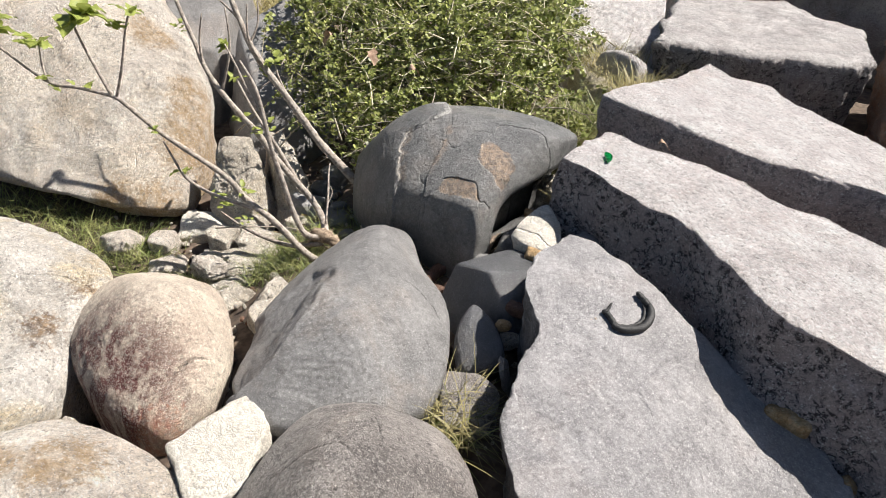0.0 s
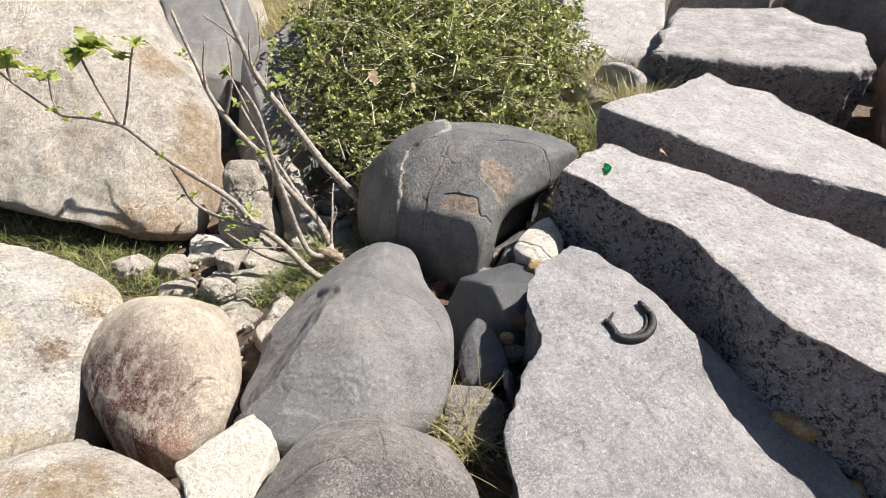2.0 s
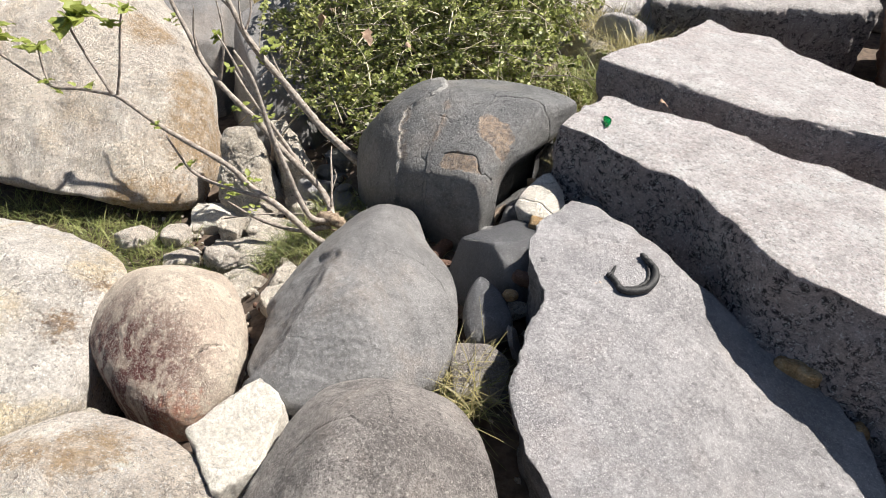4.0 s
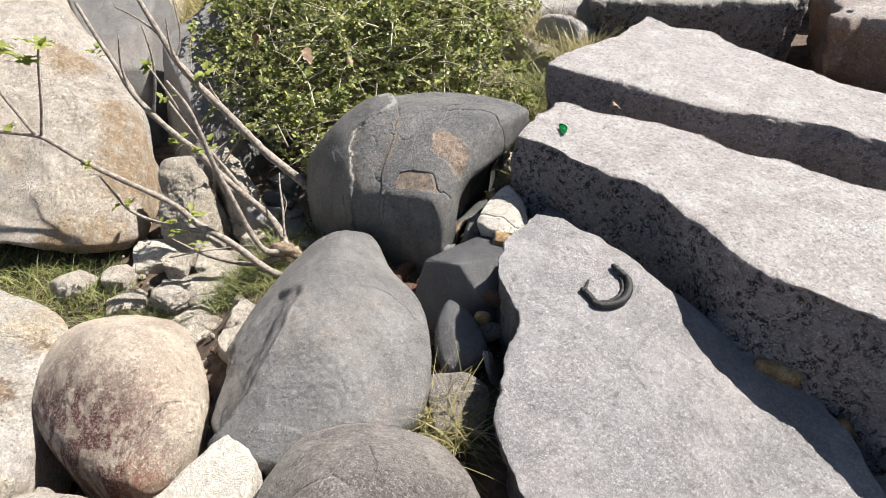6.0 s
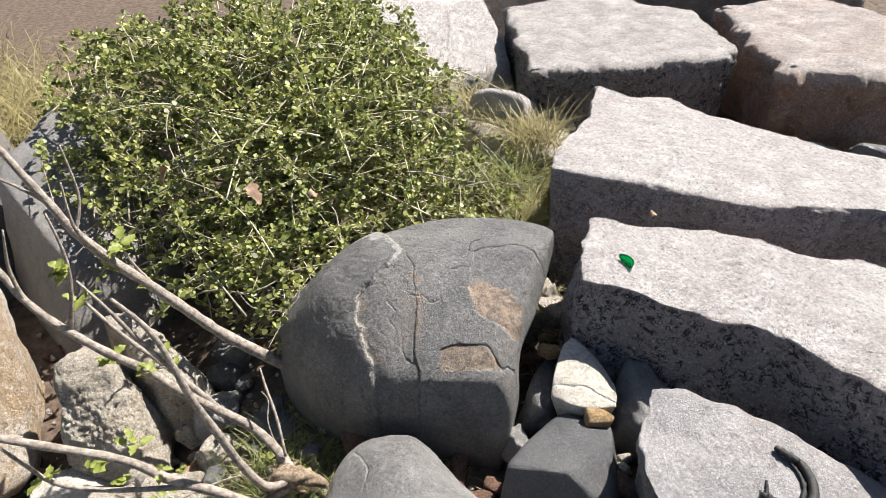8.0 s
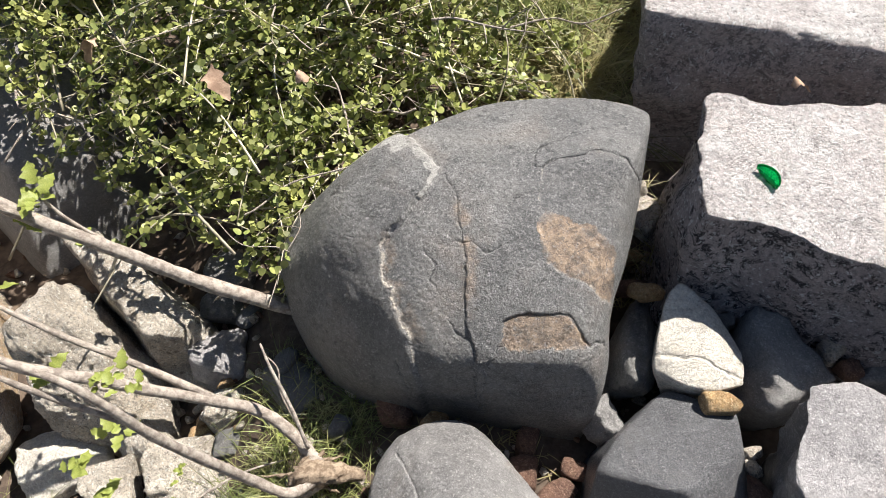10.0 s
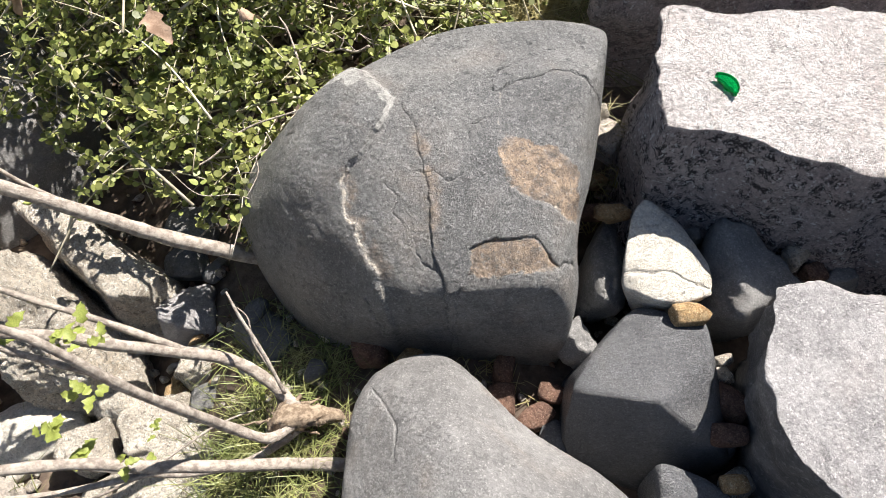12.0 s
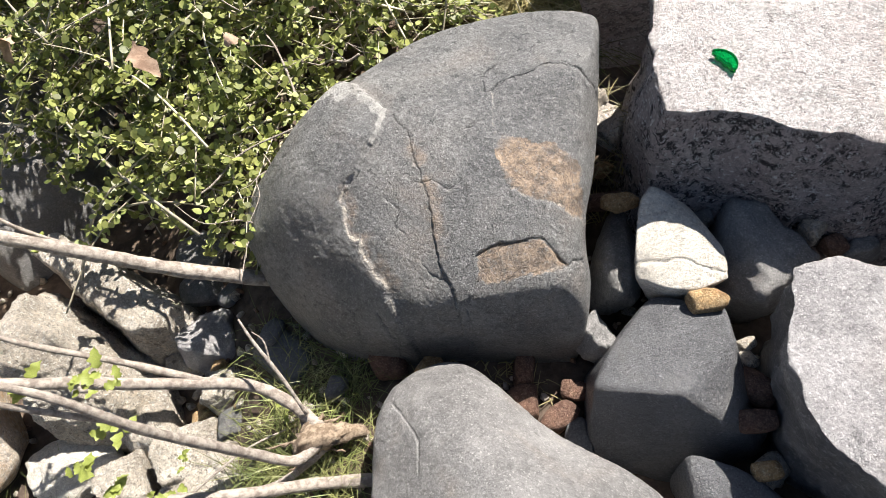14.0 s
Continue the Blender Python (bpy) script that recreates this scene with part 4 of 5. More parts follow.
stone("stone", (-.437, .093, -.15), (.105, .15, .09), rubble_granite, "rough grey granite stone under the branches", turn=(5, 0, 8), seed=55, p=45, sub=5, cuts=12, fine=.055)
stone("stone", (-.572, .085, -.165), (.135, .125, .095), white_granite, "white angular stone in the rubble", turn=(0, 6, 20), seed=56, p=45, sub=5, cuts=12, fine=.055)
stone("stone", (-.335, -.05, -.15), (.21, .18, .09), rubble_granite, "flat grey granite stone among the grass", turn=(6, 0, 30), seed=57, p=45, sub=5, cuts=12, fine=.055)
stone("stone", (-.49, .02, -.15), (.085, .08, .08), rubble_granite, "rough grey stone in the rubble", seed=58, p=45, sub=5, cuts=12, fine=.055)
stone("stone", (-.48, -.05, -.14), (.075, .055, .05), rubble_granite, "small broken grey stone", turn=(0, 0, 30), seed=59, p=45, sub=5, cuts=12, fine=.055)
stone("stone", (-.565, -.11, -.145), (.115, .09, .055), tan_granite, "flat tan stone in the grass", turn=(4, 8, 25), seed=60, p=50)
stone("stone", (-.74, -.06, -.15), (.12, .09, .07), tan_granite, "half-buried tan stone in the grass", turn=(0, 0, -10), seed=61)
stone("stone", (-.27, .3, -.06), (.09, .08, .09), dark_stone, "dark stone in the shade below the shrub", seed=62, sub=5)
stone("stone", (-.18, .07, -.04), (.08, .13, .065), blue_stone, "smooth dark stone half-buried beside the boulder", turn=(0, 0, 30), seed=63, sub=5, p=18)
stone("stone", (-.34, -.19, -.13), (.13, .09, .09), rubble_granite, "grey stone at the edge of the grass", turn=(0, 0, 40), seed=64, p=45, sub=5, cuts=12, fine=.055)
stone("stone", (-.64, -.01, -.15), (.09, .1, .07), tan_granite, "tan stone in the rubble", seed=65)
stone("stone", (-.29, .03, -.09), (.06, .05, .05), dark_stone, "small dark stone in the grass", seed=66)
stone("stone", (-.36, .17, -.13), (.08, .07, .07), rubble_granite, "rough grey stone between larger ones", seed=67, p=45, sub=5, cuts=12, fine=.055)
stone("stone", (-.3, -.25, -.1), (.09, .07, .08), rubble_granite, "broken grey stone by the round boulder", turn=(20, 0, 60), seed=68, p=45, sub=5, cuts=12, fine=.055)
stone("stone", (.79, -.41, .055), (.09, .058, .055), ochre_stone, "brown rounded stone in the gap beside the slab", turn=(0, 0, -30), seed=71, p=5, cuts=5, sub=5)
stone("stone", (.87, -.49, .03), (.03, .03, .03), ochre_stone, "orange chip in the gap beside the slab", seed=72)
stone("stone", (.93, -.56, -.06), (.08, .06, .08), white_granite, "broken white flake beside the slab", turn=(0, 30, 20), seed=73, p=45, sub=5, cuts=12, fine=.055)
stone("stone", (.965, -.6, -.07), (.08, .09, .08), ochre_stone, "broken orange flake beside the slab", turn=(20, 0, 50), seed=74, p=50)
stone("stone", (.475, .98, .0), (.17, .25, .27), pink_granite, "rounded white stone in the dry grass", turn=(0, 18, 48), seed=75, sub=5, p=7, cuts=7)
stone("rock", (.5, 1.0, -.02), (.42, .5, .2), rubble_granite, "low grey rock in the dry grass", category="rock", seed=76, sub=5, p=24)
stone("stone", (1.28, .62, -.01), (.14, .12, .14), rubble_granite, "grey stone in the gap between blocks", seed=77, p=45, sub=5, cuts=12, fine=.055)
stone("stone", (1.42, .56, -.01), (.22, .1, .16), blue_stone, "dark flat stone in the gap between blocks", turn=(0, 15, -20), seed=78)
stone("stone", (1.55, .5, -.01), (.2, .12, .13), slab_stone, "pale blue-grey stone in the gap between blocks", turn=(0, 0, -20), seed=79, p=45, sub=5, cuts=12, fine=.055)
stone("stone", (-.165, -.36, -.03), (.08, .1, .09), rubble_granite, "grey stone half-buried between the boulders", turn=(0, 8, 20), seed=95, p=40, sub=5, cuts=12, fine=.05)
stone("stone", (-.19, -.27, -.06), (.1, .08, .09), rubble_granite, "broken pale stone at the edge of the grass", turn=(6, 0, 50), seed=96, p=40, sub=5, cuts=12, fine=.05)
stone("stone", (-.37, .02, -.14), (.12, .1, .09), rubble_granite, "rough pale stone packed in the rubble", turn=(6, 4, 15), seed=97, p=40, sub=5, cuts=12, fine=.055)
stone("stone", (-.3, .085, -.1), (.08, .07, .075), rubble_granite, "small pale stone packed in the rubble", turn=(0, 6, 40), seed=98, p=40, sub=5, cuts=12, fine=.055)
stone("stone", (-.43, -.1, -.15), (.12, .09, .08), tan_granite, "pale tan stone packed in the rubble", turn=(0, 5, -20), seed=99, p=40, sub=5, cuts=12, fine=.055)
stone("stone", (-.195, -.48, .0), (.035, .04, .08), tan_granite, "narrow tan stone jammed between boulders", seed=80)
stone("stone", (-.16, -.575, .0), (.06, .07, .07), tan_granite, "rounded tan stone jammed between boulders", seed=81, p=16)
stone("stone", (-.3, -.735, .055), (.035, .027, .026), rubble_granite, "small rounded pebble on the boulder edge", seed=82, p=12, cuts=8)
stone("stone", (-.2, -.75, .03), (.045, .026, .03), white_granite, "small white stone beside the white block", seed=83, p=12, cuts=8)
stone("stone", (-.44, -.725, -.03), (.06, .055, .08), tan_granite, "ochre stone between the pale boulders", seed=84, p=20)
stone("stone", (-.04, -.86, -.01), (.07, .05, .05), blue_stone, "greenish grey pebble beside the white block", seed=85, p=14)
stone("stone", (-.01, -.9, -.01), (.06, .05, .05), rubble_granite, "grey pebble beside the white block", seed=86, p=12, cuts=8)

stone("stone", (.345, -.235, -.02), (.045, .15, .108), dark_stone, "dark narrow stone wedged under the slab", turn=(0, 0, -22), seed=100, sub=4)


def pebbles(spots, material, words, seed, group):
    """Rounded pebbles: (x, y, z, length)."""
    for n, (x, y, z, size) in enumerate(spots):
        r = np.random.default_rng(seed + n)
        stone("pebble", (x, y, z), (size, size * r.uniform(.6, .8), size * r.uniform(.5, .7)), material, words, "pebble", turn=(0, 0, r.uniform(0, 180)), seed=seed + n, p=12, sub=3, cuts=8, group=group)


pebbles([(.357, -.199, .088, .026), (.35, -.215, .086, .027), (.275, -.085, .03, .022), (.318, -.325, .035, .05), (-.1, .035, .0, .03), (.17, -.3, .0, .025)], rubble_granite, "small rounded grey-pink pebble in the gap", 200, "pebbles in the gaps")
pebbles([(.302, -.326, .075, .04), (.005, -.045, .0, .045), (-.06, -.005, .0, .03), (-.085, .035, .02, .03), (.155, -.235, .0, .02), (-.345, .085, -.1, .035), (-.35, .06, -.1, .045), (-.3, .12, -.06, .03)], ochre_stone, "small rounded ochre pebble in the gap", 230, "pebbles in the gaps")
pebbles([(.341, -.243, .078, .05), (.323, -.281, .078, .048), (.1, -.135, .0, .06), (.135, -.17, .0, .055), (.12, -.1, .0, .05), (.17, -.15, .0, .045), (.19, -.33, .0, .04), (.2, -.4, .0, .04), (-.045, -.015, .0, .065)], rust_stone, "rusty brown rounded pebble in the gap", 260, "pebbles in the gaps")
pebbles([(.15, -.205, .0, .06), (.165, -.265, .0, .04), (-.22, .03, -.03, .04), (-.12, -.02, .0, .04), (.25, -.44, .0, .05), (.3, -.5, .0, .06), (-.19, .1, .0, .05), (-.25, .22, -.04, .05)], blue_stone, "dark rounded pebble in the gap", 290, "pebbles in the gaps")


def build_gravel():
    """Small stones strewn over the soil."""
    r = np.random.default_rng(21)
    u, faces = sphere(1)
    for mat, count, seed in ((rubble_granite, 800, 1), (rust_stone, 450, 2), (tan_granite, 450, 3)):
        pieces = []
        for _ in range(count):
            x, y = r.uniform(-1.0, 1.0), r.uniform(-.95, .6)
            s = r.uniform(.003, .009) * (1.6 if r.random() < .12 else 1)
            m = np.array(Euler(r.uniform(0, 6, 3)).to_matrix())
            co = (u * (1 + .4 * r.uniform(-1, 1, (len(u), 1))) * s * (1, .8, .6)) @ m.T
            pieces.append((co + (x, y, .002 + s * .3 + float(ground_z(x, y))), faces))
        for _ in range(60):
            x, y = r.uniform(-.62, -.08), r.uniform(-.22, .3)
            s = r.uniform(.004, .011)
            m = np.array(Euler(r.uniform(0, 6, 3)).to_matrix())
            co = (u * (1 + .3 * r.uniform(-1, 1, (len(u), 1))) * s * (1, .8, .6)) @ m.T
            pieces.append((co + (x, y, s * .35 + float(ground_z(x, y))), faces))
        co, fs = joined(pieces)
        place("gravel", co, fs, mat, "loose gravel and grit on the soil", "gravel", kind="stuff")


build_gravel()


# ---------------- plants ----------------
def blade(start, way, length, width, bend, r):
    """A grass blade: a narrow strip that bends over."""
    n = 6
    t = np.linspace(0, 1, n)
    up = np.array([0, 0, 1.0])
    side = np.cross(way, up)
    side /= np.linalg.norm(side) + 1e-9
    line = np.array(start) + length * (t[:, None] * (up * .75 + way * .5) + bend * (t**2)[:, None] * (way * .8 - up * .75))
    w = width * (1 - t**1.5) * .5 + .0001
    co = np.concatenate([line - side * w[:, None], line + side * w[:, None]])
    return co, [(i, i + 1, n + i + 1, n + i) for i in range(n - 1)]


def grass(spots, count, length, material, label, seed, width=.0022, lie=0.0):
    """A patch of grass round the spots (x, y, z, spread)."""
    r = np.random.default_rng(seed)
    pieces = []
    for _ in range(count):
        x, y, z, s = spots[r.integers(len(spots))]
        a = r.uniform(0, 2 * math.pi)
        way = np.array([math.cos(a), math.sin(a), -lie * r.random()])
        d = r.normal(size=2) * s * .5
        pieces.append(blade((x + d[0], y + d[1], z - .004 + float(ground_z(x + d[0], y + d[1]))), way * r.uniform(.4, 1.3), length * r.uniform(.5, 1.2), width * r.uniform(.7, 1.3), r.uniform(.2, 1.0), r))
    co, fs = joined(pieces)
    return place("grass_tuft", co, fs, material, label, "grass", kind="stuff")


grass([(-1.07, .03, 0, .1), (-.95, .0, 0, .08), (-.86, -.03, 0, .09), (-.77, -.02, 0, .08), (-.67, -.03, 0, .07), (-1.2, .03, 0, .1), (-.68, -.12, 0, .08), (-.82, -.14, 0, .08), (-.6, -.17, 0, .06)], 1300, .1, grass_green, "green grass growing along the foot of the boulder", 301)
grass([(-.25, -.16, 0, .06), (-.22, -.1, 0, .05), (-.29, -.13, 0, .06), (-.44, -.16, 0, .06), (-.24, -.06, 0, .05), (-.5, -.15, 0, .05)], 900, .08, grass_green, "green grass among the rubble", 302, .0014)
grass([(-.17, .0, 0, .06), (-.2, .06, 0, .06), (-.14, -.1, 0, .05), (-.22, -.04, 0, .05), (-.1, -.01, 0, .04), (-.17, -.16, 0, .05)], 1000, .075, grass_green, "fine green grass at the foot of the sapling", 303, .0011)
grass([(.24, -.55, .06, .05), (.235, -.51, .05, .04), (.255, -.585, .06, .04), (.275, -.55, .04, .04)], 200, .115, grass_dry, "yellow-green grass tuft between the boulders", 304, .0017)
grass([(.235, -.53, .02, .05), (.25, -.57, .03, .04)], 200, .11, grass_green, "green blades in the tuft between boulders", 305)
grass([(-.02, -.64, .02, .025), (-.035, -.63, .02, .02)], 70, .085, grass_green, "small grass tuft beside the white block", 306)
grass([(.08, -.09, 0, .04), (.12, -.11, 0, .04), (.02, -.05, 0, .04)], 90, .05, grass_dry, "dry grass wisps under the dark boulder", 307, .0014, .5)
grass([(.33, .13, .03, .03), (.32, .06, .03, .02), (.35, .2, .1, .03), (.36, .16, .1, .03), (.35, .1, .08, .03)], 160, .075, grass_dry, "dry grass in the narrow gap", 308, .0014, .3)
grass([(.43, .75, .0, .12), (.5, .7, 0, .1), (.4, .5, 0, .08), (.44, .62, 0, .1), (.62, 1.0, 0, .1), (.58, .85, 0, .1), (.38, .9, 0, .12), (.38, .5, .05, .06), (.66, .85, .05, .06), (.4, .66, .05, .1), (.62, .78, .05, .08), (.52, .82, .15, .08), (.42, 1.05, .15, .1), (.4, .8, .05, .1)], 5200, .17, grass_dry, "tall dry grass behind the granite blocks", 309, .0026)
grass([(.4, .45, .0, .06), (.42, .58, 0, .08), (.36, .8, 0, .1), (.6, .93, 0, .08), (.38, .66, .1, .1)], 2400, .16, grass_green, "green grass at the edge of the shrub", 310, .0024)
grass([(-1.15, 1.5, .1, .2), (-1.35, 2.0, 0, .3), (-1.1, 1.75, .05, .25), (-1.6, 2.3, 0, .35)], 1800, .24, grass_dry, "dry grass behind the shrub", 312, .004)
grass([(1.35, .72, 0, .05), (1.6, .58, 0, .06), (1.25, .75, 0, .05), (1.72, .5, 0, .06)], 160, .14, grass_dry, "thin dry grass between the far blocks", 311)


def leaf_shape(r, size, lobes=False):
    """A young leaf on its stalk, along +x, folded at the midrib."""
    n = 13
    t = np.linspace(0, 1, n)
    half = .29 * np.sin(np.pi * t**.75) ** .8
    if lobes:
        half = half * (1 + .28 * np.sin(t * r.uniform(17, 26) + r.uniform(0, 6))) + .004
    co = []
    for s in (-1, 0, 1):
        co.append(np.c_[t, s * half, (.35 * np.abs(s) * half - .3 * t**2 + .05 * np.sin(t * 11 + s * 2))])
    co = np.concatenate(co) * size
    faces = [(k * n + i, k * n + i + 1, (k + 1) * n + i + 1, (k + 1) * n + i) for k in range(2) for i in range(n - 1)]
    return co, faces


def build_sapling():
    root = new("sapling")
    root.location = (-.19, .05, 0)
    tagged(root, "leaning sapling with pale bare stems and few young leaves", "sapling")
    back = Matrix.Translation((.19, -.05, 0))

    def stem(points, radii, label="", seed=0):
        co, fs, line = tube(points, [1.22 * q for q in radii], 9, .1, seed)
        ob = new("branch", mesh_from("branch", co - np.array(root.location), fs, bark))
        ob.parent = root
        return tagged(ob, label)

    stem([(-.13, .15, .03), (-.186, .157, .085), (-.255, .168, .143), (-.306, .173, .205), (-.353, .177, .265), (-.4, .186, .315), (-.445, .2, .37), (-.472, .215, .418), (-.5, .23, .466), (-.535, .25, .53), (-.57, .27, .59)], (.0088, .0082, .0072, .0062, .005, .0035), "thickest pale grey stem")
    stem([(-.15, -.075, .04), (-.175, -.035, .055), (-.213, -.002, .082), (-.272, .005, .14), (-.309, .003, .187), (-.342, .0, .238), (-.385, .0, .283), (-.434, .01, .333), (-.468, .025, .371), (-.49, .04, .41), (-.525, .06, .465), (-.56, .08, .53)], (.0068, .0064, .0058, .005, .0042, .003), seed=1)
    stem([(-.15, -.09, .045), (-.185, -.108, .055), (-.216, -.1, .104), (-.234, -.1, .173), (-.254, -.1, .252), (-.263, -.1, .308), (-.274, -.095, .361), (-.29, -.088, .395), (-.317, -.08, .43)], (.006, .0053, .0044, .0035, .002), seed=2)
    stem([(-.09, -.16, .01), (-.176, -.135, .024), (-.243, -.134, .09), (-.315, -.121, .128), (-.363, -.116, .176), (-.464, -.11, .228), (-.524, -.105, .258), (-.588, -.1, .301), (-.625, -.095, .316), (-.72, -.083, .318), (-.807, -.07, .315), (-.93, -.05, .371), (-1.0, -.035, .41)], (.007, .0062, .0052, .0042, .0034, .0026, .0016), seed=3)
    stem([(-.15, -.095, .03), (-.22, -.115, .022), (-.3, -.11, .03), (-.36, -.09, .035), (-.42, -.07, .05)], (.005, .004, .003, .0015), seed=4)
    stem([(-.625, -.095, .316), (-.655, -.09, .376), (-.69, -.08, .447), (-.69, -.078, .475)], (.003, .0024, .0014), seed=5)
    stem([(-.615, -.096, .312), (-.59, -.09, .38), (-.567, -.08, .466), (-.545, -.08, .51)], (.0026, .002, .0012), seed=6)
    stem([(-.807, -.07, .315), (-.82, -.06, .35), (-.823, -.05, .39)], (.002, .0016, .001), seed=7)
    stem([(-.93, -.05, .371), (-.94, -.04, .4), (-.943, -.03, .424)], (.0022, .002, .001), seed=8)
    stem([(-.245, .003, .112), (-.285, .018, .165), (-.32, .03, .21), (-.37, .045, .27), (-.41, .06, .33)], (.0042, .0034, .002), seed=9)
    stem([(-.28, -.128, .11), (-.395, -.125, .13), (-.457, -.12, .155), (-.48, -.118, .19), (-.504, -.115, .238)], (.0035, .0028, .0016), seed=10)
    stem([(-.445, .2, .37), (-.43, .225, .42), (-.44, .25, .5)], (.003, .002, .001), seed=11)
    stem([(-.472, .215, .418), (-.53, .24, .45), (-.6, .27, .47)], (.003, .002, .001), seed=12)
    stem([(-.42, .008, .32), (-.4, .018, .39), (-.395, .025, .44), (-.4, .03, .5)], (.003, .0022, .0012), seed=13)
    stem([(-.468, .025, .371), (-.472, .03, .42), (-.46, .035, .48)], (.0028, .002, .001), seed=14)
    stem([(-.29, .172, .185), (-.335, .185, .235), (-.37, .195, .29), (-.385, .205, .325)], (.0024, .002, .0014), seed=15)
    stem([(-.158, -.058, .06), (-.165, -.02, .11), (-.178, .02, .145), (-.185, .048, .161)], (.0022, .0022, .0018, .001), "thin bleached curved twig", seed=16)
    stem([(-.263, -.1, .308), (-.3, -.095, .38), (-.322, -.09, .426), (-.351, -.07, .456)], (.0028, .0022, .0012), seed=17)
    stem([(-.4, .186, .315), (-.43, .17, .39), (-.43, .18, .47)], (.003, .0024, .0012), seed=18)
    stem([(-.342, .0, .238), (-.33, -.02, .25), (-.3, -.03, .262)], (.002, .0016, .001), seed=19)
    stem([(-.18, .0, .02), (-.19, .03, .05), (-.186, .055, .075), (-.196, .07, .085)], (.0012, .0011, .0007), "thin dry twig", seed=20)
    stem([(-.42, -.1, .02), (-.35, -.095, .035), (-.26, -.06, .03), (-.2, -.05, .02)], (.0016, .0014, .0008), "thin dry twig", seed=21)
    rr = np.random.default_rng(5)
    c, f2, _ = tube([(-.185, -.09, .03), (-.172, -.087, .044), (-.152, -.087, .046), (-.127, -.09, .038), (-.1, -.094, .02)], (.007, .0145, .0165, .014, .011, .007), 22, .12, 3)
    c = c + (.006 * fbm(c * (60, 190, 190), 4, .6))[:, None] * np.sign(c - (-.146, -.088, .042))
    stub = new("root_stub", mesh_from("root_stub", c - np.array(root.location), f2, dead_wood))
    stub.parent = root
    tagged(stub, "gnarled broken brown root stub")
    for n in range(7):
        a, reach = rr.uniform(-1.1, .5) if n > 4 else rr.uniform(2, 4.2), rr.uniform(.02, .055)
        way = np.array([math.cos(a), math.sin(a), rr.uniform(-.35, .1)]) * reach
        foot = np.array([-.157, -.08, .042]) + rr.normal(size=3) * (.009, .009, .005)
        c, f2, _ = tube([foot - way * .3, foot + rr.normal(size=3) * .003, foot + way * .5 + rr.normal(size=3) * .006, foot + way], (.003, .004, .0022, .0006), 8, .35, n)
        knob = new("root_fibre", mesh_from("root_fibre", c + .004 * fbm(c * 150, 3)[:, None] - np.array(root.location), f2, dead_wood))
        knob.parent = root
        tagged(knob, "broken brown root fibre")
    r = np.random.default_rng(8)
    shapes = [mesh_from("leaf", *leaf_shape(r, 1.0, True), young_leaf) for k in range(2)]
    clusters = [((-.943, -.03, .424), 5, .06), ((-.985, -.035, .405), 4, .06), ((-.87, -.05, .4), 3, .035), ((-.823, -.05, .394), 5, .045), ((-.69, -.075, .475), 5, .062), ((-.667, -.07, .49), 3, .05), ((-.55, -.08, .5), 5, .05),
                ((-.567, -.08, .466), 3, .04), ((-.523, -.108, .262), 4, .024), ((-.464, -.12, .175), 3, .03), ((-.801, -.07, .312), 3, .022), ((-.703, -.08, .318), 4, .022), ((-.54, .06, .43), 4, .026), ((-.389, .0, .426), 6, .03),
                ((-.385, .205, .33), 6, .036), ((-.363, .182, .258), 4, .02), ((-.379, .0, .256), 6, .026), ((-.3, -.03, .262), 5, .028), ((-.337, .0, .245), 4, .022), ((-.33, -.125, .14), 3, .02), ((-.41, .06, .335), 4, .026),
                ((-.402, .02, .06), 4, .03), ((-.46, -.012, .055), 4, .03), ((-.41, -.055, .06), 4, .026), ((-.345, -.09, .05), 4, .02), ((-.32, -.05, .055), 3, .018), ((-.41, .2, .31), 4, .03), ((-.57, .27, .585), 3, .03), ((-.19, -.02, .02), 3, .02)]
    for at, count, size in clusters:
        for k in range(count + 1):
            a = r.uniform(0, 2 * math.pi)
            s = size * r.uniform(.5, .95) * (1.35 if at[0] < -.6 else 1)
            m = Matrix.Translation(Vector(at) + Vector(r.normal(size=3) * .006)) @ Euler((r.uniform(-.5, .5), r.uniform(-.9, .2), a)).to_matrix().to_4x4() @ Matrix.Diagonal((s, s, s, 1))
            ob = new("leaf", shapes[r.integers(2)])
            ob.parent = root
            ob.matrix_local = back @ m


build_sapling()


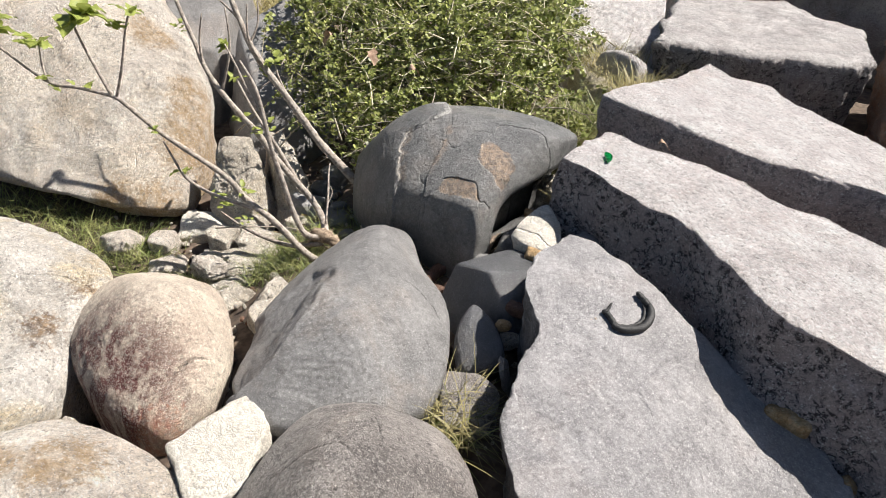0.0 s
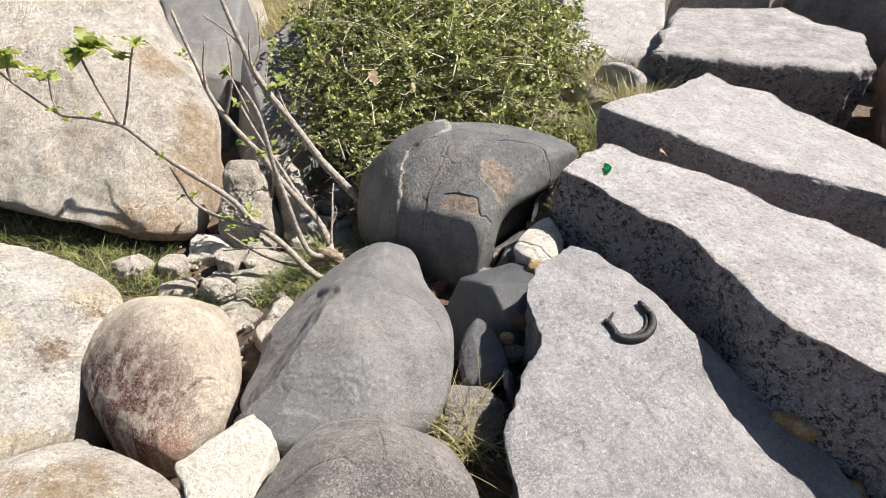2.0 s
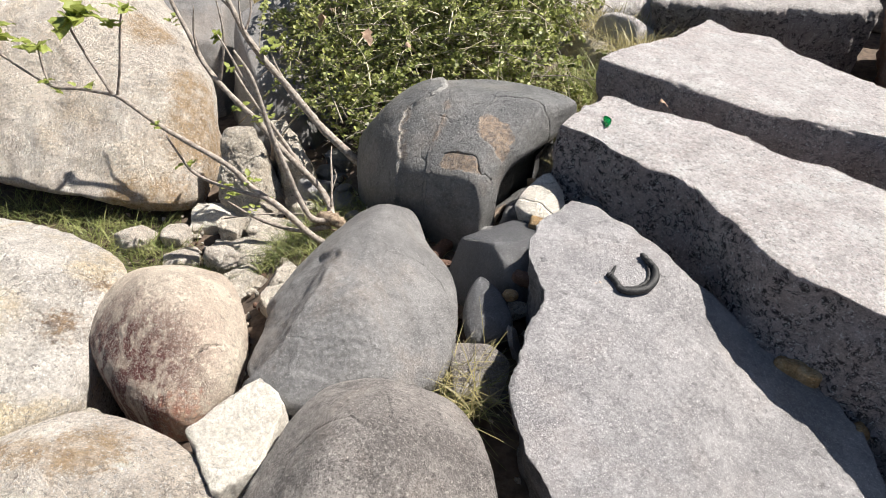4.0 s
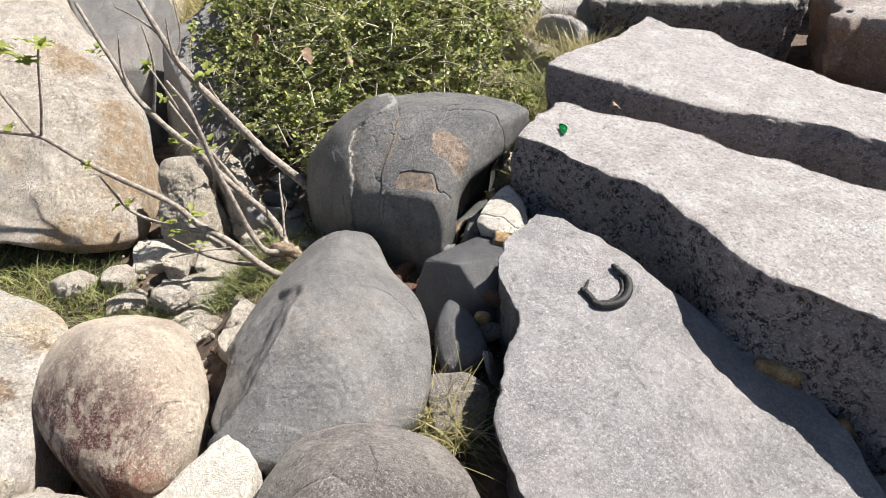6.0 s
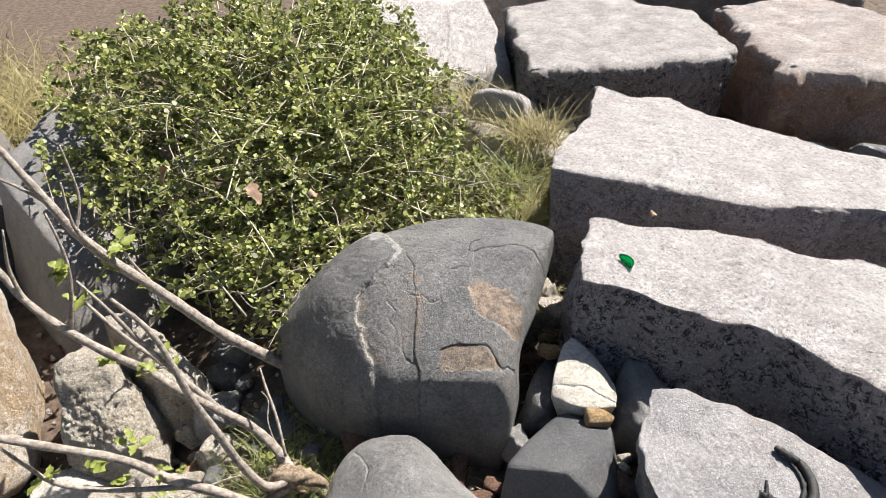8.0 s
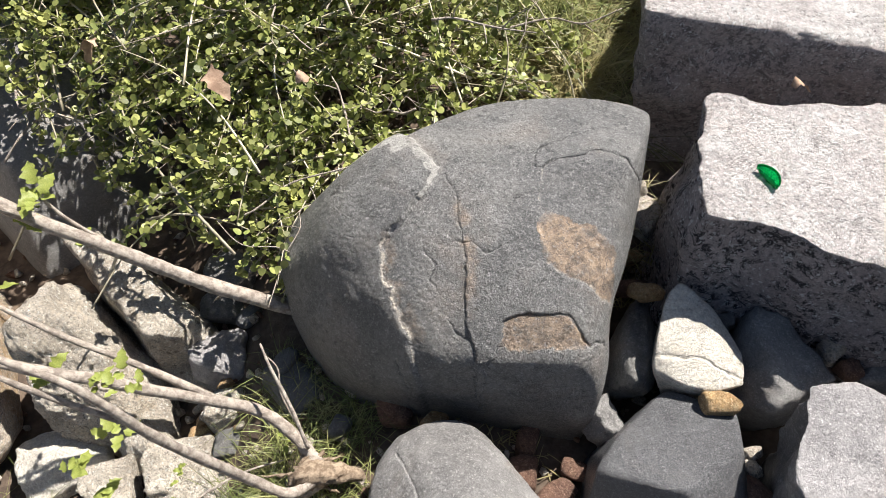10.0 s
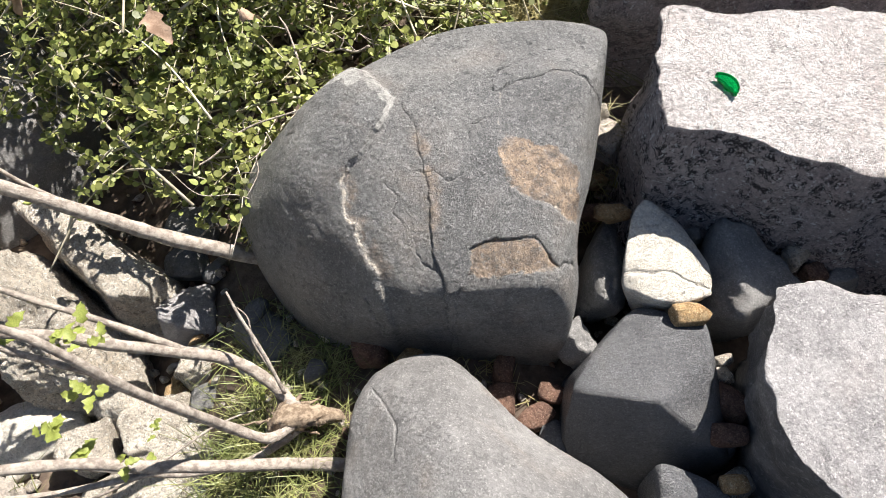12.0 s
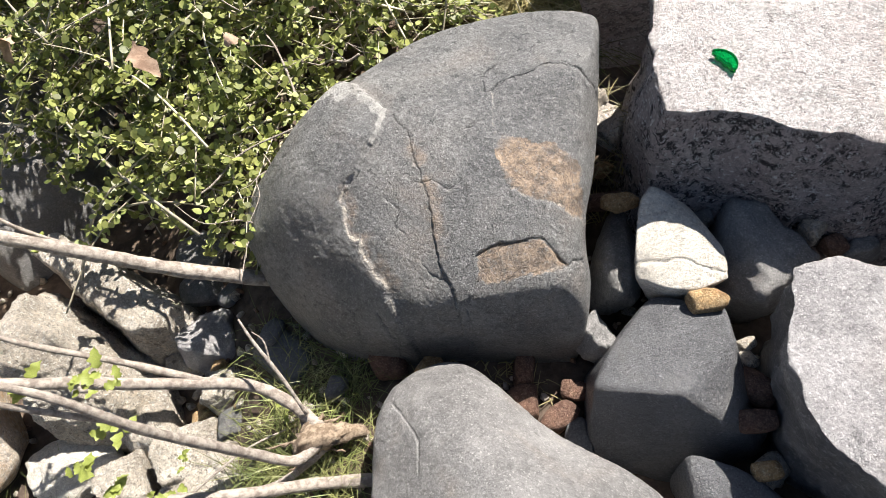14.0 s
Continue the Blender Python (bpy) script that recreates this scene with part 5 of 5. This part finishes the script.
def build_shrub():
    root = new("shrub")
    root.location = (-.1, .75, 0)
    tagged(root, "dense low thorny shrub with tiny round green leaves", "shrub")
    r = np.random.default_rng(12)
    ring = [(-.21, .17), (-.16, .12), (-.12, .18), (-.02, .27), (.06, .33), (.2, .34), (.36, .3), (.42, .5), (.4, 1.0), (.42, 1.6), (.2, 2.0), (-.5, 2.0), (-.95, 1.5), (-.85, .95), (-.6, .58), (-.42, .4), (-.3, .27)]
    stems, leaves, thorns = [], [], []
    off = np.array(root.location)

    def height(x, y):
        edge = near_line(np.array([[x, y]]), ring + ring[:1])[0]
        return .13 + .2 * min(1, edge / .22) + .07 * min(1, max(0, (y - .4) / .6)) + .05 * float(perlin(np.array([[x * 5, y * 5, 1.0]]))[0])

    tips = []
    while len(tips) < 830:
        x, y = r.uniform(-.9, .45), .1 + 1.85 * r.random() ** 1.5
        if inside(np.array([[x, y]]), ring)[0] and (perlin(np.array([[x * 8, y * 8, 4.0]]))[0] > -.08 or r.random() < .3):
            tips.append((x, y))
    outline_leaf = np.array([(0, 0, 0), (.25, .3, .03), (.6, .46, .07), (.92, .3, .05), (1.02, 0, 0), (.92, -.3, .05), (.6, -.46, .07), (.25, -.3, .03)])
    for n, (x, y) in enumerate(tips):
        z = height(x, y) * r.uniform(.62, 1.08)
        base = np.array([-.1 + r.normal() * .25, .75 + r.normal() * .25, .02])
        tip = np.array([x, y, z])
        far = tip - base
        reach = np.linalg.norm(far[:2])
        if reach > .42:
            base = tip - far * (.42 / reach) * r.uniform(.7, 1.0)
            base[2] = max(.03, z - r.uniform(.02, .14))
        bow = np.array([r.normal() * .03, r.normal() * .03, r.uniform(.0, .05)])
        pts = [base, base * .66 + tip * .34 + bow, base * .33 + tip * .67 + bow, tip + (0, 0, -r.uniform(0, .03))]
        thick = r.uniform(.0009, .0019)
        bare = r.uniform(.0, .2) if r.random() < .74 else r.uniform(.5, .95)
        co, fs, line = tube(pts, (thick * 1.6, thick, thick * .5), 4)
        stems.append((co, fs))
        length = np.linalg.norm(np.diff(line, axis=0), axis=1).sum()
        nodes = int(length / .0125)
        for k in range(nodes):
            f = (k + r.random()) / nodes
            if f < .2 or r.random() < bare:
                continue
            p = np.array([np.interp(f * (len(line) - 1), np.arange(len(line)), line[:, c]) for c in range(3)])
            for _ in range(r.integers(2, 6)):
                a = r.uniform(0, 2 * math.pi)
                s = r.uniform(.0085, .014) * (1 + .2 * (y > .8))
                m = np.array((Euler((r.normal() * .6, r.normal() * .6 - .25, a))).to_matrix())
                leaves.append((outline_leaf * s) @ m.T + p + r.normal(size=3) * .004)
            if r.random() < .3:
                q = r.normal(size=3)
                q[2] = abs(q[2])
                q *= r.uniform(.01, .022) / np.linalg.norm(q)
                w = np.cross(q, (0, 0, 1.0))
                w *= .0006 / (np.linalg.norm(w) + 1e-9)
                thorns.append((np.array([p - w, p + w, p + q, p + (0, 0, .0008)]), [(0, 1, 2), (1, 3, 2), (3, 0, 2)]))
    co = np.concatenate(leaves) - off
    k = np.arange(len(leaves))[:, None] * 8
    faces = np.concatenate([k + (0, 1, 2, 3), k + (0, 3, 4, 5), k + (0, 5, 6, 7)]).tolist()
    ob = new("foliage", mesh_from("foliage", co, faces, shrub_leaf))
    ob.parent = root
    tagged(ob, "tiny round leaves", kind="stuff")
    co, fs = joined(stems)
    ob = new("twig_tangle", mesh_from("twig_tangle", co - off, fs, stem_green))
    ob.parent = root
    tagged(ob, "thin tangled twigs", kind="stuff")
    co, fs = joined(thorns)
    ob = new("thorn_tangle", mesh_from("thorn_tangle", co - off, fs, bark, smooth=False))
    ob.parent = root
    tagged(ob, "pale thorns", kind="stuff")
    # bare pale canes that stand out, kinked and forked
    canes = 0
    while canes < 46:
        x, y = r.uniform(-.6, .4), .16 + 1.0 * r.random() ** 1.6
        if not inside(np.array([[x, y]]), ring)[0]:
            continue
        canes += 1
        a, reach = r.uniform(0, 2 * math.pi), r.uniform(.07, .24)
        way = np.array([math.cos(a), math.sin(a), r.uniform(-.1, .25)])
        start = np.array([x, y, height(x, y) * r.uniform(.7, 1.0)]) - way * reach * .5
        pts = [start + way * reach * q + r.normal(size=3) * .007 for q in (0, .2, .45, .7, 1)]
        thick = r.uniform(.0009, .0023)
        pieces = [tube(pts, (thick, thick * .8, thick * .4), 6, .2, canes)[:2]]
        for q in range(r.integers(1, 5)):
            p = pts[1 + q % 3]
            turn = way * r.uniform(.3, 1) + r.normal(size=3) * .7
            turn *= r.uniform(.015, .06) / np.linalg.norm(turn)
            pieces.append(tube([p, p + turn * .5 + r.normal(size=3) * .002, p + turn], (thick * .6, thick * .45, thick * .2), 5)[:2])
        co, fs = joined(pieces)
        ob = new("cane", mesh_from("cane", co - off, fs, bark))
        ob.parent = root


build_shrub()


def build_dead_leaf(at, size, turn, seed, words="curled brown dead leaf caught in the shrub"):
    r = np.random.default_rng(seed)
    co, fs = leaf_shape(r, size, True)
    co[:, 2] += size * .25 * np.sin(co[:, 0] / size * 5 + co[:, 1] / size * 4)
    m = np.array(Euler(turn).to_matrix())
    place("dead_leaf", co @ m.T + np.array(at), fs, dry_leaf, words, "leaf")


build_dead_leaf((-.184, .365, .335), .042, (.3, .1, -1.3), 1)
build_dead_leaf((-.08, .345, .31), .036, (.3, .2, .4), 2)
build_dead_leaf((.555, .195, .268), .028, (.1, -.1, -.3), 4, "curled pinkish dead leaf on the granite block")
build_dead_leaf((-.35, .48, .33), .04, (.3, .5, 2.4), 3)


# ---------------- small finds ----------------
def build_handle():
    """A broken curved handle lying on the slab."""
    level = lambda x, y: .178 - .1 * (x - .45) + .2 * (y + .35)
    run = lambda pts, up: [(x, y, level(x, y) + up) for x, y in pts]
    bow = tube(run([(.545, -.311), (.549, -.322), (.548, -.342), (.537, -.363), (.518, -.375), (.5, -.379), (.486, -.374)], .006), (.0052, .0064, .0068, .0068, .0068, .0064, .005), 12)[:2]
    tip = tube(run([(.524, -.29), (.53, -.297), (.538, -.306), (.546, -.314)], .007), (.0035, .0058, .0062, .005), 10, .25, 2)[:2]
    tail = tube(run([(.468, -.349), (.476, -.354), (.483, -.362), (.49, -.373)], .005), (.004, .0056, .006, .005), 10, .3, 3)[:2]
    barb = tube([(.474, -.352, level(.474, -.352) + .006), (.478, -.344, level(.478, -.344) + .01), (.481, -.337, level(.481, -.337) + .014)], (.004, .003, .0012), 8, .2, 4)[:2]
    lip = tube(run([(.536, -.312), (.539, -.326), (.536, -.344), (.527, -.357), (.513, -.366), (.497, -.369)], .003), (.002, .003, .003, .003, .003, .002), 8, .3, 5)[:2]
    co, fs = joined([bow, tip, tail, barb, lip])
    co = co + .0009 * fbm(co * 260, 3)[:, None]
    place("broken_handle", co, fs, rubber, "curved black broken plastic handle lying on the slab", "handle")


build_handle()


def build_shard():
    """A crescent of a bottle's base with its knurled rim."""
    n = 30
    a = np.linspace(-1.15, 1.15, n)
    outer = np.c_[.0235 * np.cos(a), .0235 * np.sin(a)]
    inner = np.c_[.0085 - .0015 * np.cos(a * 1.36) + .0008 * np.sin(a * 9), .0215 * np.sin(a)]
    rows = [np.c_[inner, np.zeros(n)], np.c_[outer, np.zeros(n) + .001], np.c_[outer * .99, np.full(n, .0075)], np.c_[outer * .93, np.full(n, .007)], np.c_[inner, np.full(n, .0035)]]
    co = np.concatenate(rows)
    k = len(rows)
    faces = [(j * n + i, j * n + i + 1, ((j + 1) % k) * n + i + 1, ((j + 1) % k) * n + i) for j in range(k) for i in range(n - 1)]
    faces += [tuple(j * n for j in range(k)), tuple(j * n + n - 1 for j in range(k))[::-1]]
    root = new("glass_shard")
    root.matrix_world = pose(.433, .046, .277, 3, -4, 11) @ Matrix.Scale(.86, 4)
    tagged(root, "emerald green bottle glass shard on the granite", "glass shard")
    ob = new("base_piece", mesh_from("base_piece", co, faces, glass_green))
    ob.parent = root
    u, fs = sphere(2)
    bead = mesh_from("rim_bead", u * (.0011, .0011, .0014), fs, glass_green)
    for i in range(1, n - 1):
        b = new("rim_bead", bead)
        b.parent = root
        b.location = (*(outer[i] * .985), .0075)


build_shard()
